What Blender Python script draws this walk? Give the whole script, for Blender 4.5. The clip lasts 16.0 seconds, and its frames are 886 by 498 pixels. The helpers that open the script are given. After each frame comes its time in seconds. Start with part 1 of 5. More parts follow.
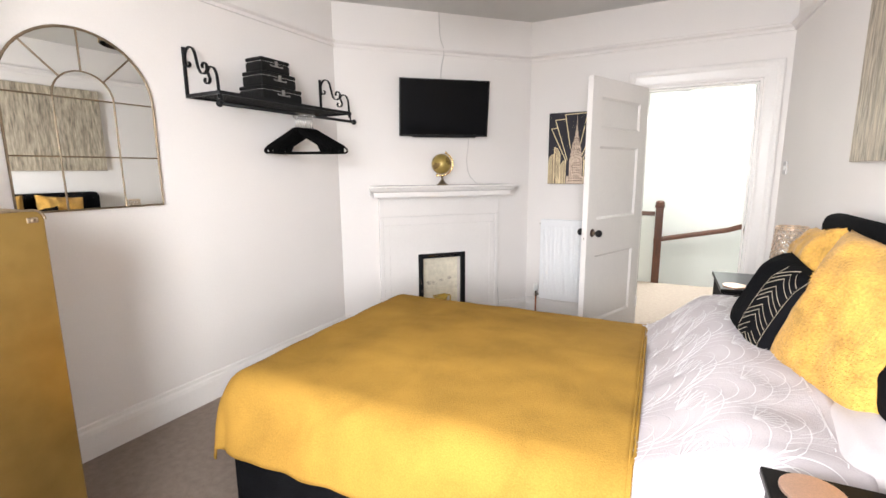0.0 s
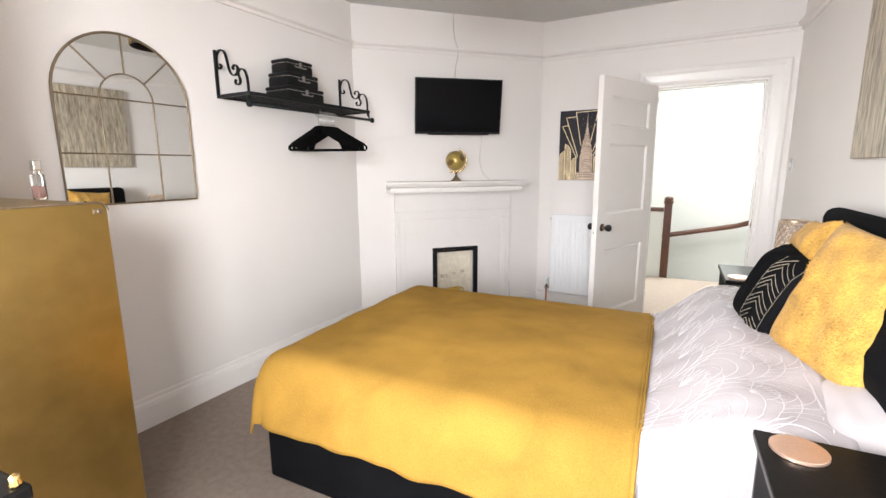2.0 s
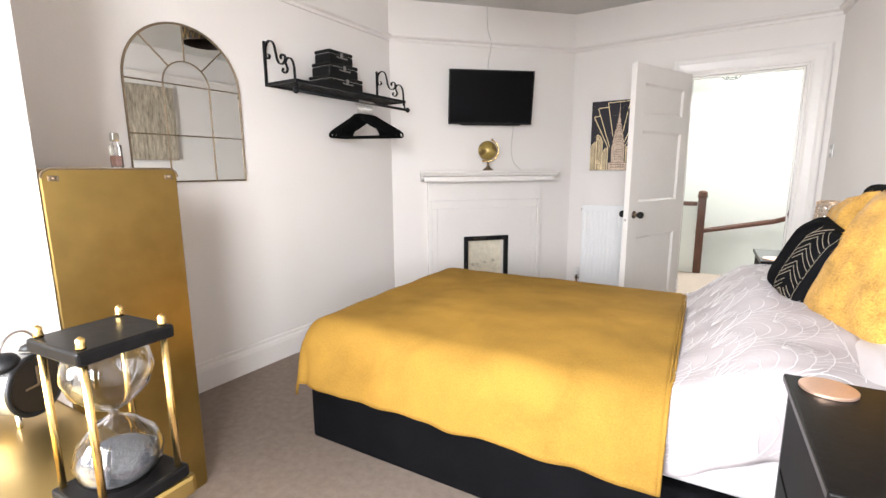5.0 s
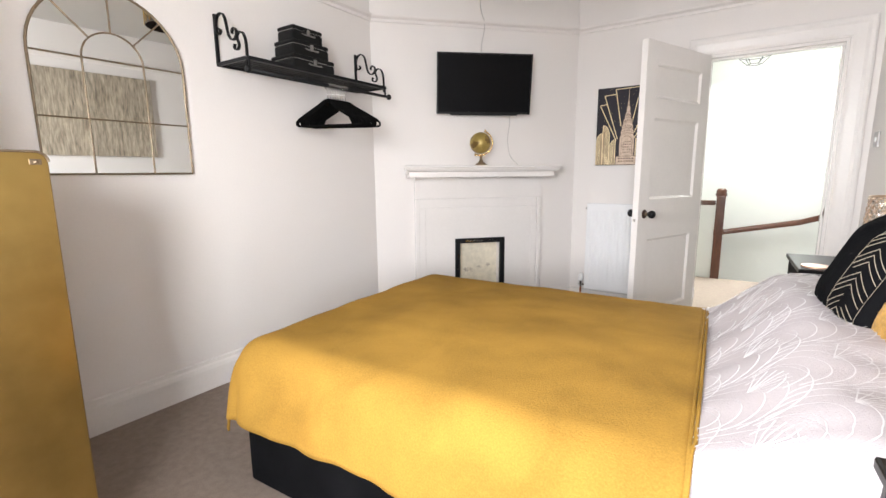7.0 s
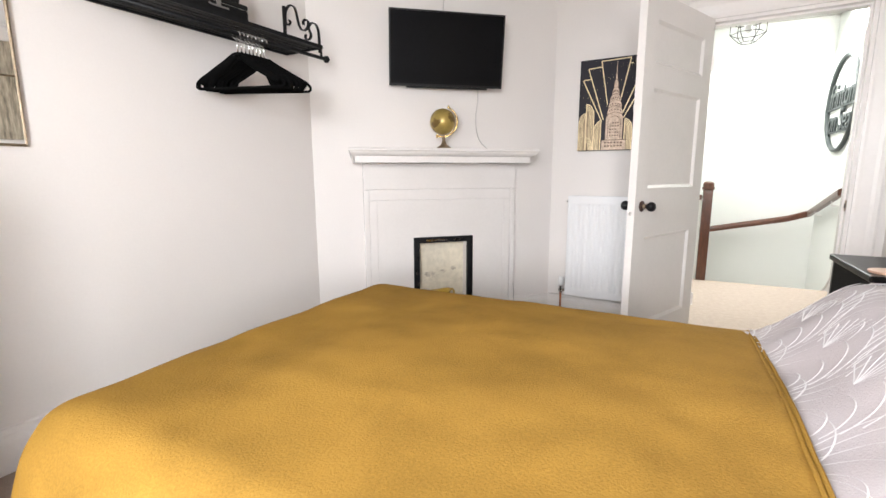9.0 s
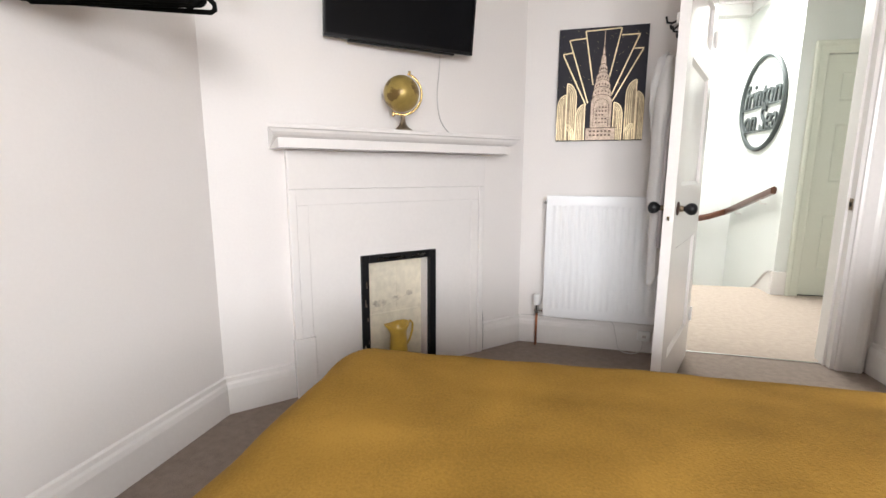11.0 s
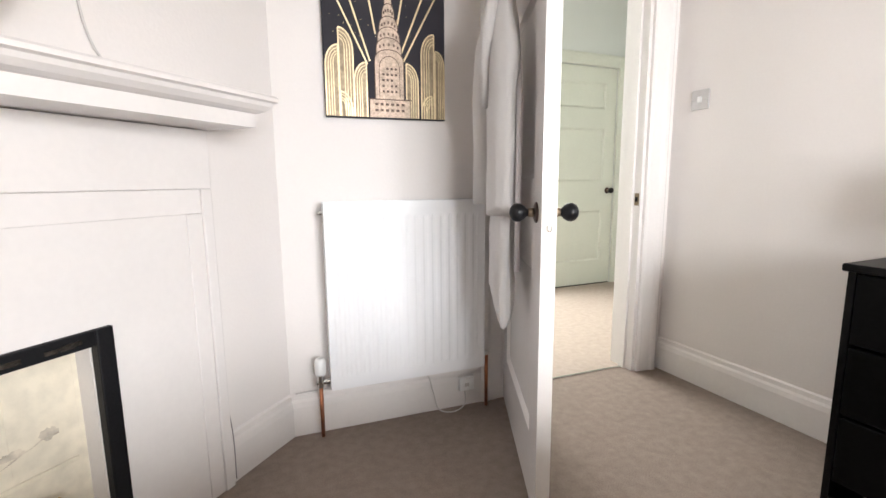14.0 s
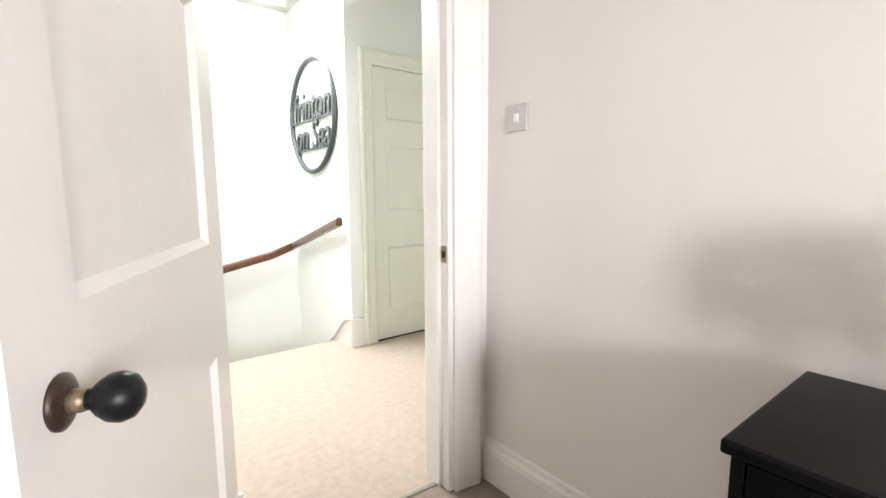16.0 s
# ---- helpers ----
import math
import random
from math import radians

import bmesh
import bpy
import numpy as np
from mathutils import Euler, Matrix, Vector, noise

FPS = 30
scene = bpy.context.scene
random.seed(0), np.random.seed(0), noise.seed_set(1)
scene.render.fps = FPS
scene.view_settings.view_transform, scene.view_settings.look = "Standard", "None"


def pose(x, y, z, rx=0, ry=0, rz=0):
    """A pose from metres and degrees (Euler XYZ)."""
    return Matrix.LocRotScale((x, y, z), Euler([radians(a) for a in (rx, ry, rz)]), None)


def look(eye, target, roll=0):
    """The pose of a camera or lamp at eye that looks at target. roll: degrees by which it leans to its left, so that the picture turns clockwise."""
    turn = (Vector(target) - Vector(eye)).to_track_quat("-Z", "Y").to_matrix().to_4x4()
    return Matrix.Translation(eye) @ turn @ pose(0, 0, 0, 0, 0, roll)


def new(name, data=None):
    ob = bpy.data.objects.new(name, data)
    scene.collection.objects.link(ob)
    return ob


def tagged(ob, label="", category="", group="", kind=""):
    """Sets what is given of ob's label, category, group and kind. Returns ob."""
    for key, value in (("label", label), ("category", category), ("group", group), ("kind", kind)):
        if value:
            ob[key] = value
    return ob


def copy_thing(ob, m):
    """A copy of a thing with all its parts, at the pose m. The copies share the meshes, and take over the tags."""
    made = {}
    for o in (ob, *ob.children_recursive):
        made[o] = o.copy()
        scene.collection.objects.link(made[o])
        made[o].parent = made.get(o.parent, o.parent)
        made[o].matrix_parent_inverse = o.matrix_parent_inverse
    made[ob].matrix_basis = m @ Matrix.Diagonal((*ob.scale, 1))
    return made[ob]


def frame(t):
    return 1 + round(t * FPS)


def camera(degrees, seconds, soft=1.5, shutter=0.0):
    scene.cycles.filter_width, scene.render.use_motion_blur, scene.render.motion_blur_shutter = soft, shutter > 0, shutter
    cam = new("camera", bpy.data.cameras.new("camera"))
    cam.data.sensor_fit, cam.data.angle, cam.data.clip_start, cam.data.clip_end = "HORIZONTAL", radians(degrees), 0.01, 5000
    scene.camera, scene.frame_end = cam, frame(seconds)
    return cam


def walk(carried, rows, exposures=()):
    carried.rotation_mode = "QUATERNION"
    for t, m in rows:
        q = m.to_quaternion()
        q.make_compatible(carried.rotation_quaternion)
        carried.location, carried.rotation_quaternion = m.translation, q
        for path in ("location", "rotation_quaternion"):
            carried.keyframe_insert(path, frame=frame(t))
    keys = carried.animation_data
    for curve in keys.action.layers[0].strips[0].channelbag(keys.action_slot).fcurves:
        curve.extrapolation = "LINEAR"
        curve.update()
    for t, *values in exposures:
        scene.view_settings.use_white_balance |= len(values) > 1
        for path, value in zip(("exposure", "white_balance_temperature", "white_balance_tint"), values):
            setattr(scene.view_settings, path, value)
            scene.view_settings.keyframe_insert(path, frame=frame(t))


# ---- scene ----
import itertools

cam = camera(88.6, 16.0)
PATH = [
    (0, (-0.19, 0.021, 1.34), (-1.039, 1.8, 1.0), -0.4),
    (0.5, (-0.177, 0.022, 1.365), (-1.055, 1.785, 1.018), -0.4),
    (1, (-0.172, 0.002, 1.365), (-1.052, 1.763, 1.01), -0.3),
    (1.5, (-0.175, -0.042, 1.354), (-1.053, 1.719, 0.997), -0.4),
    (2, (-0.18, -0.118, 1.339), (-1.058, 1.644, 0.985), -0.4),
    (2.5, (-0.195, -0.171, 1.323), (-1.074, 1.591, 0.973), -0.4),
    (3, (-0.197, -0.204, 1.3), (-1.081, 1.555, 0.953), -0.3),
    (3.5, (-0.196, -0.233, 1.274), (-1.102, 1.516, 0.928), -0.4),
    (4, (-0.185, -0.254, 1.257), (-1.126, 1.477, 0.914), -0.4),
    (6.5, (-0.16, 0.009, 1.181), (-1.171, 1.702, 0.848), -0.5),
    (7, (-0.202, 0.181, 1.17), (-1.226, 1.867, 0.839), -0.5),
    (7.5, (-0.263, 0.327, 1.136), (-1.289, 2.012, 0.805), -0.4),
    (8, (-0.302, 0.502, 1.095), (-1.322, 2.19, 0.762), -0.3),
    (8.5, (-0.365, 0.635, 1.087), (-1.348, 2.345, 0.755), -0.3),
    (9, (-0.441, 0.741, 1.078), (-1.346, 2.494, 0.744), -0.2),
    (11.5, (-1.341, 1.491, 1.019), (-1.603, 3.447, 0.696), 0.1),
    (12, (-1.454, 1.67, 0.99), (-1.572, 3.642, 0.678), 0.0),
    (12.5, (-1.519, 1.857, 0.964), (-1.495, 3.833, 0.654), -0.1),
    (13, (-1.561, 2.038, 0.93), (-1.357, 4.005, 0.631), -0.3),
    (13.5, (-1.491, 2.193, 0.944), (-1.021, 4.114, 0.646), -0.4),
    (14, (-1.371, 2.331, 0.984), (-0.6, 4.153, 0.687), -0.5),
    (14.5, (-1.242, 2.454, 1.02), (-0.181, 4.127, 0.745), -0.3),
    (15, (-1.041, 2.541, 1.044), (0.166, 4.115, 0.786), -0.5),
    (15.5, (-0.798, 2.631, 1.075), (0.432, 4.189, 0.827), -0.4),
    (16, (-0.57, 2.79, 1.102), (0.641, 4.362, 0.852), -0.3),
]
EXPOSURE = [(0.0, -0.13), (4.0, -0.25), (6.5, -0.24), (9.0, -0.16), (11.5, -0.16), (12.5, 0.0), (14.0, 0.20), (15.0, 0.24), (16.0, 0.22)]
walk(cam, [(t, look(eye, target, roll)) for t, eye, target, roll in PATH], EXPOSURE)

# ---- light ----
world = bpy.data.worlds.new("world")
scene.world = world
world.use_nodes = True
wn = world.node_tree
sky = wn.nodes.new("ShaderNodeTexSky")
sky.sky_type, sky.sun_disc = "NISHITA", False
sky.sun_elevation, sky.sun_rotation = radians(38), radians(200)
wn.nodes["Background"].inputs["Strength"].default_value = 0.12
wn.links.new(sky.outputs[0], wn.nodes["Background"].inputs[0])


def area(name, m, w, h, power, colour, spread=180):
    d = bpy.data.lights.new(name, "AREA")
    d.shape, d.size, d.size_y, d.energy, d.color = "RECTANGLE", w, h, power, colour
    d.spread = radians(spread)
    ob = new(name, d)
    ob.matrix_world = m
    return ob


H_LAMP = 2.66
DAY = (0.95, 0.97, 1.0)
area("bay_light_east", look((0.198, -1.405, 1.46), (-2.5, 1.6, 0.50)), 0.70, 1.42, 60, DAY, 92)
area("bay_light_middle", look((-0.605, -1.69, 1.46), (-0.605, 1.2, 0.30)), 0.80, 1.42, 30, DAY, 95)
area("bay_light_west", look((-1.408, -1.405, 1.46), (1.50, 1.6, 0.50)), 0.70, 1.42, 90, DAY, 95)
# Added lamp in an assumed, unseen skylight; brightens the landing and doorway carpet.
area("added_landing_light", look((0.15, 6.12, H_LAMP), (0.25, 4.3, 0.2)), 1.2, 0.9, 118, (0.98, 1.0, 0.97))

# ---- materials ----


def mat(name, colour, rough=0.5, metal=0.0, bump=0.0, scale=40.0, vary=0.06, coat=0.0, stretch=(1, 1, 1), sheen=0.0, mott=6.0, mottle=0.0, spec=0.5, swirl=0.0):
    m = bpy.data.materials.new(name)
    m.use_nodes = True
    n, l = m.node_tree.nodes, m.node_tree.links
    b = n["Principled BSDF"]
    b.inputs["Roughness"].default_value, b.inputs["Metallic"].default_value = rough, metal
    b.inputs["Coat Weight"].default_value, b.inputs["Specular IOR Level"].default_value = coat, spec
    if sheen:
        b.inputs["Sheen Weight"].default_value, b.inputs["Sheen Roughness"].default_value = sheen, 0.5
    tc, mp = n.new("ShaderNodeTexCoord"), n.new("ShaderNodeMapping")
    mp.inputs["Scale"].default_value = stretch
    l.new(tc.outputs["Object"], mp.inputs[0])
    fine, big = n.new("ShaderNodeTexNoise"), n.new("ShaderNodeTexNoise")
    fine.inputs["Scale"].default_value, fine.inputs["Detail"].default_value = scale, 4
    big.inputs["Scale"].default_value, big.inputs["Detail"].default_value = mott, 3
    big.inputs["Distortion"].default_value = swirl
    l.new(mp.outputs[0], fine.inputs[0]), l.new(mp.outputs[0], big.inputs[0])
    add = n.new("ShaderNodeMath")
    add.operation = "MULTIPLY_ADD"
    add.inputs[1].default_value = 0.5
    half = n.new("ShaderNodeMath")
    half.operation = "MULTIPLY"
    half.inputs[1].default_value = 0.5 + mottle
    l.new(big.outputs[0], half.inputs[0]), l.new(fine.outputs[0], add.inputs[0]), l.new(half.outputs[0], add.inputs[2])
    ramp = n.new("ShaderNodeValToRGB")
    lo, hi = [max(0, c * (1 - vary)) for c in colour], [min(1, c * (1 + vary)) for c in colour]
    ramp.color_ramp.elements[0].color, ramp.color_ramp.elements[1].color = (*lo, 1), (*hi, 1)
    ramp.color_ramp.elements[0].position, ramp.color_ramp.elements[1].position = 0.35, 0.65 + mottle * 0.5
    l.new(add.outputs[0], ramp.inputs[0]), l.new(ramp.outputs[0], b.inputs["Base Color"])
    if bump:
        bp = n.new("ShaderNodeBump")
        bp.inputs["Strength"].default_value, bp.inputs["Distance"].default_value = bump, 0.004
        l.new(fine.outputs[0], bp.inputs["Height"]), l.new(bp.outputs[0], b.inputs["Normal"])
    return m


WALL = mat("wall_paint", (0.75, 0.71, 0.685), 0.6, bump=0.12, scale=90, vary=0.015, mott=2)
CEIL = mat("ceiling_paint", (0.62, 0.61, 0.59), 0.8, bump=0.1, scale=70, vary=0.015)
GLOSS = mat("white_gloss_paint", (0.77, 0.735, 0.712), 0.26, bump=0.06, scale=55, vary=0.02, coat=0.2)
LANDWALL = mat("landing_paint", (0.74, 0.755, 0.725), 0.6, bump=0.12, scale=90, vary=0.015, mott=2)
CREAM = mat("cream_door_paint", (0.72, 0.73, 0.645), 0.3, bump=0.05, scale=50, vary=0.02)
CARPET = mat("taupe_carpet", (0.28, 0.224, 0.190), 0.95, bump=1.0, scale=220, vary=0.15, mott=28, spec=0.1)
LCARPET = mat("beige_carpet", (0.43, 0.355, 0.30), 0.95, bump=1.0, scale=170, vary=0.11, mott=28, spec=0.1)
BLACK = mat("black_satin_wood", (0.006, 0.0055, 0.0055), 0.30, spec=0.09, bump=0.05, scale=60, vary=0.3)
IRON = mat("black_iron", (0.008, 0.008, 0.009), 0.45, metal=0.0, spec=0.2, bump=0.15, scale=120, vary=0.3)
SCREEN = mat("black_screen", (0.006, 0.006, 0.007), 0.10, vary=0.1, spec=0.05)
PLASTIC = mat("black_plastic", (0.008, 0.008, 0.009), 0.35, vary=0.2, spec=0.25)
MUSTARD = mat("mustard_fleece", (0.305, 0.172, 0.034), 0.9, bump=0.35, scale=200, vary=0.26, mott=4.5, mottle=0.3, spec=0.08, swirl=0.4)
BRASSPANEL = mat("brushed_brass", (0.32, 0.22, 0.075), 0.38, metal=1.0, bump=0.02, scale=9, vary=0.22, mott=3, mottle=0.2)
GOLD = mat("gold_metal", (0.72, 0.50, 0.20), 0.25, metal=1.0, vary=0.1)
DUVET = mat("white_duvet", (0.48, 0.437, 0.45), 0.85, bump=0.3, scale=240, vary=0.03, spec=0.2)
DRAWERBLACK = mat("black_matt_drawer", (0.005, 0.0047, 0.0047), 0.55, spec=0.04, bump=0.05, scale=60, vary=0.3)
CHAMPAGNE = mat("champagne_metal", (0.74, 0.57, 0.42), 0.28, metal=1.0, vary=0.1)
DARKCLOTH = mat("black_upholstery", (0.006, 0.006, 0.007), 0.95, bump=0.7, scale=500, vary=0.3, spec=0.04)
MAHOG = mat("mahogany", (0.10, 0.032, 0.014), 0.28, bump=0.1, scale=30, vary=0.4, stretch=(8, 8, 1), coat=0.3)
RADWHITE = mat("white_enamel", (0.82, 0.82, 0.83), 0.25, vary=0.01, coat=0.3)

# ---- mesh helpers ----


def mesh_ob(name, bm, material, smooth=False):
    me = bpy.data.meshes.new(name)
    bm.normal_update()
    bm.to_mesh(me)
    bm.free()
    for m in (material if isinstance(material, (list, tuple)) else [material]):
        me.materials.append(m)
    if smooth:
        for p in me.polygons:
            p.use_smooth = True
    return new(name, me)


def part(name, bm, material, parent, label="", smooth=False):
    ob = mesh_ob(name, bm, material, smooth)
    ob.parent = parent
    if label:
        tagged(ob, label)
    return ob


def thing(name, m, label, category, group="", kind=""):
    ob = new(name)
    ob.empty_display_size = 0.1
    ob.matrix_world = m
    return tagged(ob, label, category, group, kind)


def box(bm, x0, y0, z0, x1, y1, z1, bevel=0.0, seg=2, mi=0):
    vs = [bm.verts.new(p) for p in ((x0, y0, z0), (x1, y0, z0), (x1, y1, z0), (x0, y1, z0), (x0, y0, z1), (x1, y0, z1), (x1, y1, z1), (x0, y1, z1))]
    fs = [bm.faces.new([vs[i] for i in f]) for f in ((0, 3, 2, 1), (4, 5, 6, 7), (0, 1, 5, 4), (1, 2, 6, 5), (2, 3, 7, 6), (3, 0, 4, 7))]
    for f in fs:
        f.material_index = mi
    if bevel:
        es = list({e for f in fs for e in f.edges})
        bmesh.ops.bevel(bm, geom=es, offset=bevel, segments=seg, profile=0.5, affect="EDGES", clamp_overlap=True)
    return bm


def boxes(*specs, bevel=0.0, seg=2):
    bm = bmesh.new()
    for s in specs:
        box(bm, *s, bevel=bevel, seg=seg)
    return bm


def sweep(bm, profile, path, closed=False, cap=True):
    """Profile (u: to the side, v: up) carried along a level path of (x, y, z), mitred at its corners."""
    rings = []
    n = len(path)
    for i, p in enumerate(path):
        p = Vector(p)
        a = (p - Vector(path[i - 1])) if (i or closed) else None
        b = (Vector(path[(i + 1) % n]) - p) if (i < n - 1 or closed) else None
        a, b = (a or b).normalized(), (b or a).normalized()
        na, nb = Vector((-a.y, a.x, 0)), Vector((-b.y, b.x, 0))
        side = (na + nb).normalized()
        side /= max(0.3, side.dot(na))
        rings.append([bm.verts.new(p + side * u + Vector((0, 0, v))) for u, v in profile])
    k = len(profile)
    for i in range(n if closed else n - 1):
        for j in range(k):
            bm.faces.new((rings[i][j], rings[i][(j + 1) % k], rings[(i + 1) % n][(j + 1) % k], rings[(i + 1) % n][j]))
    if cap and not closed:
        bm.faces.new(rings[0]), bm.faces.new(list(reversed(rings[-1])))
    return bm


def tube(bm, pts, r, seg=8, closed=False):
    """A round bar along points."""
    pts = [Vector(p) for p in pts]
    n, rings, up = len(pts), [], None
    for i, p in enumerate(pts):
        d = (pts[(i + 1) % n] if (closed or i < n - 1) else p) - (pts[i - 1] if (closed or i) else p)
        d.normalize()
        if up is None:
            up = d.orthogonal().normalized()
        up = (up - d * up.dot(d)).normalized()
        s = d.cross(up)
        rr = r[i] if isinstance(r, (list, tuple)) else r
        rings.append([bm.verts.new(p + rr * (up * math.cos(a) + s * math.sin(a))) for a in [2 * math.pi * j / seg for j in range(seg)]])
    for i in range(n if closed else n - 1):
        for j in range(seg):
            bm.faces.new((rings[i][j], rings[i][(j + 1) % seg], rings[(i + 1) % n][(j + 1) % seg], rings[(i + 1) % n][j]))
    if not closed:
        bm.faces.new(list(reversed(rings[0]))), bm.faces.new(rings[-1])
    return bm


def lathe(bm, prof, seg=24, m=None, mi=0):
    """A turned body from (radius, height) pairs about z."""
    m = m or Matrix()
    rings = []
    for r, z in prof:
        rings.append([bm.verts.new(m @ Vector((max(r, 1e-4) * math.cos(2 * math.pi * j / seg), max(r, 1e-4) * math.sin(2 * math.pi * j / seg), z))) for j in range(seg)])
    for a, b in zip(rings, rings[1:]):
        for j in range(seg):
            bm.faces.new((a[j], a[(j + 1) % seg], b[(j + 1) % seg], b[j])).material_index = mi
    bm.faces.new(list(reversed(rings[0]))).material_index = mi
    bm.faces.new(rings[-1]).material_index = mi
    return bm


def poly(bm, pts, y):
    """A flat face in the xz plane."""
    bm.faces.new([bm.verts.new((x, y, z)) for x, z in pts])


# ---- plan ----
H, RAILZ = 2.58, 2.285
A = Vector((-2.475, 2.925, 0))    # mirror wall meets chimney breast
B = Vector((-1.275, 4.095, 0))    # chimney breast meets door wall
C = Vector((0.568, 4.003, 0))     # door wall meets headboard wall
D = Vector((0.60, 0.32, 0))     # headboard wall at the bay
E0 = Vector((-2.60, 0.32, 0))    # mirror wall at the bay
PIER = -1.81                      # inner edge of the bay's pier
BAYY = -1.75
E1, E2, W2, W1 = Vector((0.60, -1.15, 0)), Vector((-0.12, BAYY, 0)), Vector((-1.09, BAYY, 0)), Vector((PIER, -1.15, 0))   # the canted bay


def wall_frame(p, q):
    """x along p to q with the room on the right-hand side, y out of the room, z up."""
    u = (q - p).normalized()
    m = Matrix(((u.x, -u.y, 0, p.x), (u.y, u.x, 0, p.y), (0, 0, 1, 0), (0, 0, 0, 1)))
    return m, (q - p).length


def holed(x0, x1, z0, z1, y0, y1, hole):
    """One board in the xz plane with one rectangular opening."""
    bm = bmesh.new()
    xs, zs = sorted({x0, hole[0], hole[1], x1}), sorted({z0, hole[2], hole[3], z1})
    pt = {}

    def v(i, j, y):
        if (i, j, y) not in pt:
            pt[(i, j, y)] = bm.verts.new((xs[i], y, zs[j]))
        return pt[(i, j, y)]
    solid = {(i, j) for i in range(len(xs) - 1) for j in range(len(zs) - 1) if not (xs[i] >= hole[0] and xs[i + 1] <= hole[1] and zs[j] >= hole[2] and zs[j + 1] <= hole[3])}
    for i, j in solid:
        for y in (y0, y1):
            bm.faces.new((v(i, j, y), v(i + 1, j, y), v(i + 1, j + 1, y), v(i, j + 1, y)))
        for (di, dj), (a, b) in (((-1, 0), ((i, j), (i, j + 1))), ((1, 0), ((i + 1, j), (i + 1, j + 1))), ((0, -1), ((i, j), (i + 1, j))), ((0, 1), ((i, j + 1), (i + 1, j + 1)))):
            if (i + di, j + dj) not in solid:
                bm.faces.new((v(*a, y0), v(*b, y0), v(*b, y1), v(*a, y1)))
    bmesh.ops.recalc_face_normals(bm, faces=bm.faces)
    return bm


def wall(name, p, q, material, label, z0=0.0, z1=H, thick=0.12, hole=None, ext0=0.0, ext1=0.0):
    """A wall from p to q, with the room to the right; hole: x0, x1, z0, z1."""
    m, length = wall_frame(p, q)
    bm = holed(-ext0, length + ext1, z0, z1, 0, thick, hole) if hole else boxes((-ext0, 0, z0, length + ext1, thick, z1))
    ob = mesh_ob(name, bm, material)
    ob.matrix_world = m
    return tagged(ob, label, "wall", kind="structure")


DM, DL = wall_frame(B, C)          # door wall
DMI = DM.inverted()
OX0, OX1, OZ = (DMI @ Vector((-0.352, 4.05, 0))).x, (DMI @ Vector((0.412, 4.02, 0))).x, 1.968
wall("wall_mirror_side", E0, A, WALL, "white-painted plaster wall behind the arched mirror", ext0=0.2, ext1=0.05)
wall("wall_chimney", A, B, WALL, "white-painted diagonal chimney breast wall", thick=0.12, hole=(0.668, 1.012, 0, 0.605))
wall("wall_door_side", B, C, WALL, "white-painted wall with radiator and doorway", thick=0.155, hole=(OX0, OX1, 0, OZ), ext0=0.05, ext1=0.12)
wall("wall_headboard_side", C, D, WALL, "white-painted wall behind the bed's headboard", ext0=0.0, ext1=0.0)
wall("wall_bay_pier", Vector((PIER - 0.102, 0.32, 0)), Vector((-2.60, 0.32, 0)), WALL, "white-painted wall beside the window bay", thick=0.12, ext1=0.12)
wall("wall_bay_west", W1, Vector((PIER, 0.32, 0)), WALL, "white-painted side wall of the window bay", thick=0.1)
wall("wall_bay_east", Vector((0.60, 0.318, 0)), E1, WALL, "white-painted side wall of the window bay", thick=0.1)
WZ0, WZ1, WJ = 0.70, 2.22, 0.09
BAY_SIDES = ((E1, E2), (E2, W2), (W2, W1))
for k, (p, q) in enumerate(BAY_SIDES):
    wall(("wall_bay_window_east", "wall_bay_window", "wall_bay_window_west")[k], p, q, WALL, "white-painted wall round a sash of the bay", thick=0.12, hole=(WJ, (q - p).length - WJ, WZ0, WZ1), ext0=0.04, ext1=0.04)


def slab(name, pts, z0, z1, material, label, category):
    bm = bmesh.new()
    lo, hi = [bm.verts.new((x, y, z0)) for x, y in pts], [bm.verts.new((x, y, z1)) for x, y in pts]
    bm.faces.new(list(reversed(lo))), bm.faces.new(hi)
    for i in range(len(pts)):
        j = (i + 1) % len(pts)
        bm.faces.new((lo[i], lo[j], hi[j], hi[i]))
    bmesh.ops.recalc_face_normals(bm, faces=bm.faces)
    return tagged(mesh_ob(name, bm, material), label, category, kind="structure")


THR = 4.09     # threshold between the carpets
slab("floor", [(-2.75, -1.95), (0.95, -1.95), (0.95, 4.06), (0.413, THR - 0.01), (-0.355, THR + 0.025), (-1.2, 4.2), (-2.75, 4.2)], -0.15, 0.0, CARPET, "taupe-brown cut-pile bedroom carpet", "carpet")
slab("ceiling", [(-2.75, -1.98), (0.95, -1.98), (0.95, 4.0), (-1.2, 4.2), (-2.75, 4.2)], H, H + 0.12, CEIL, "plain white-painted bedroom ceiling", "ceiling")

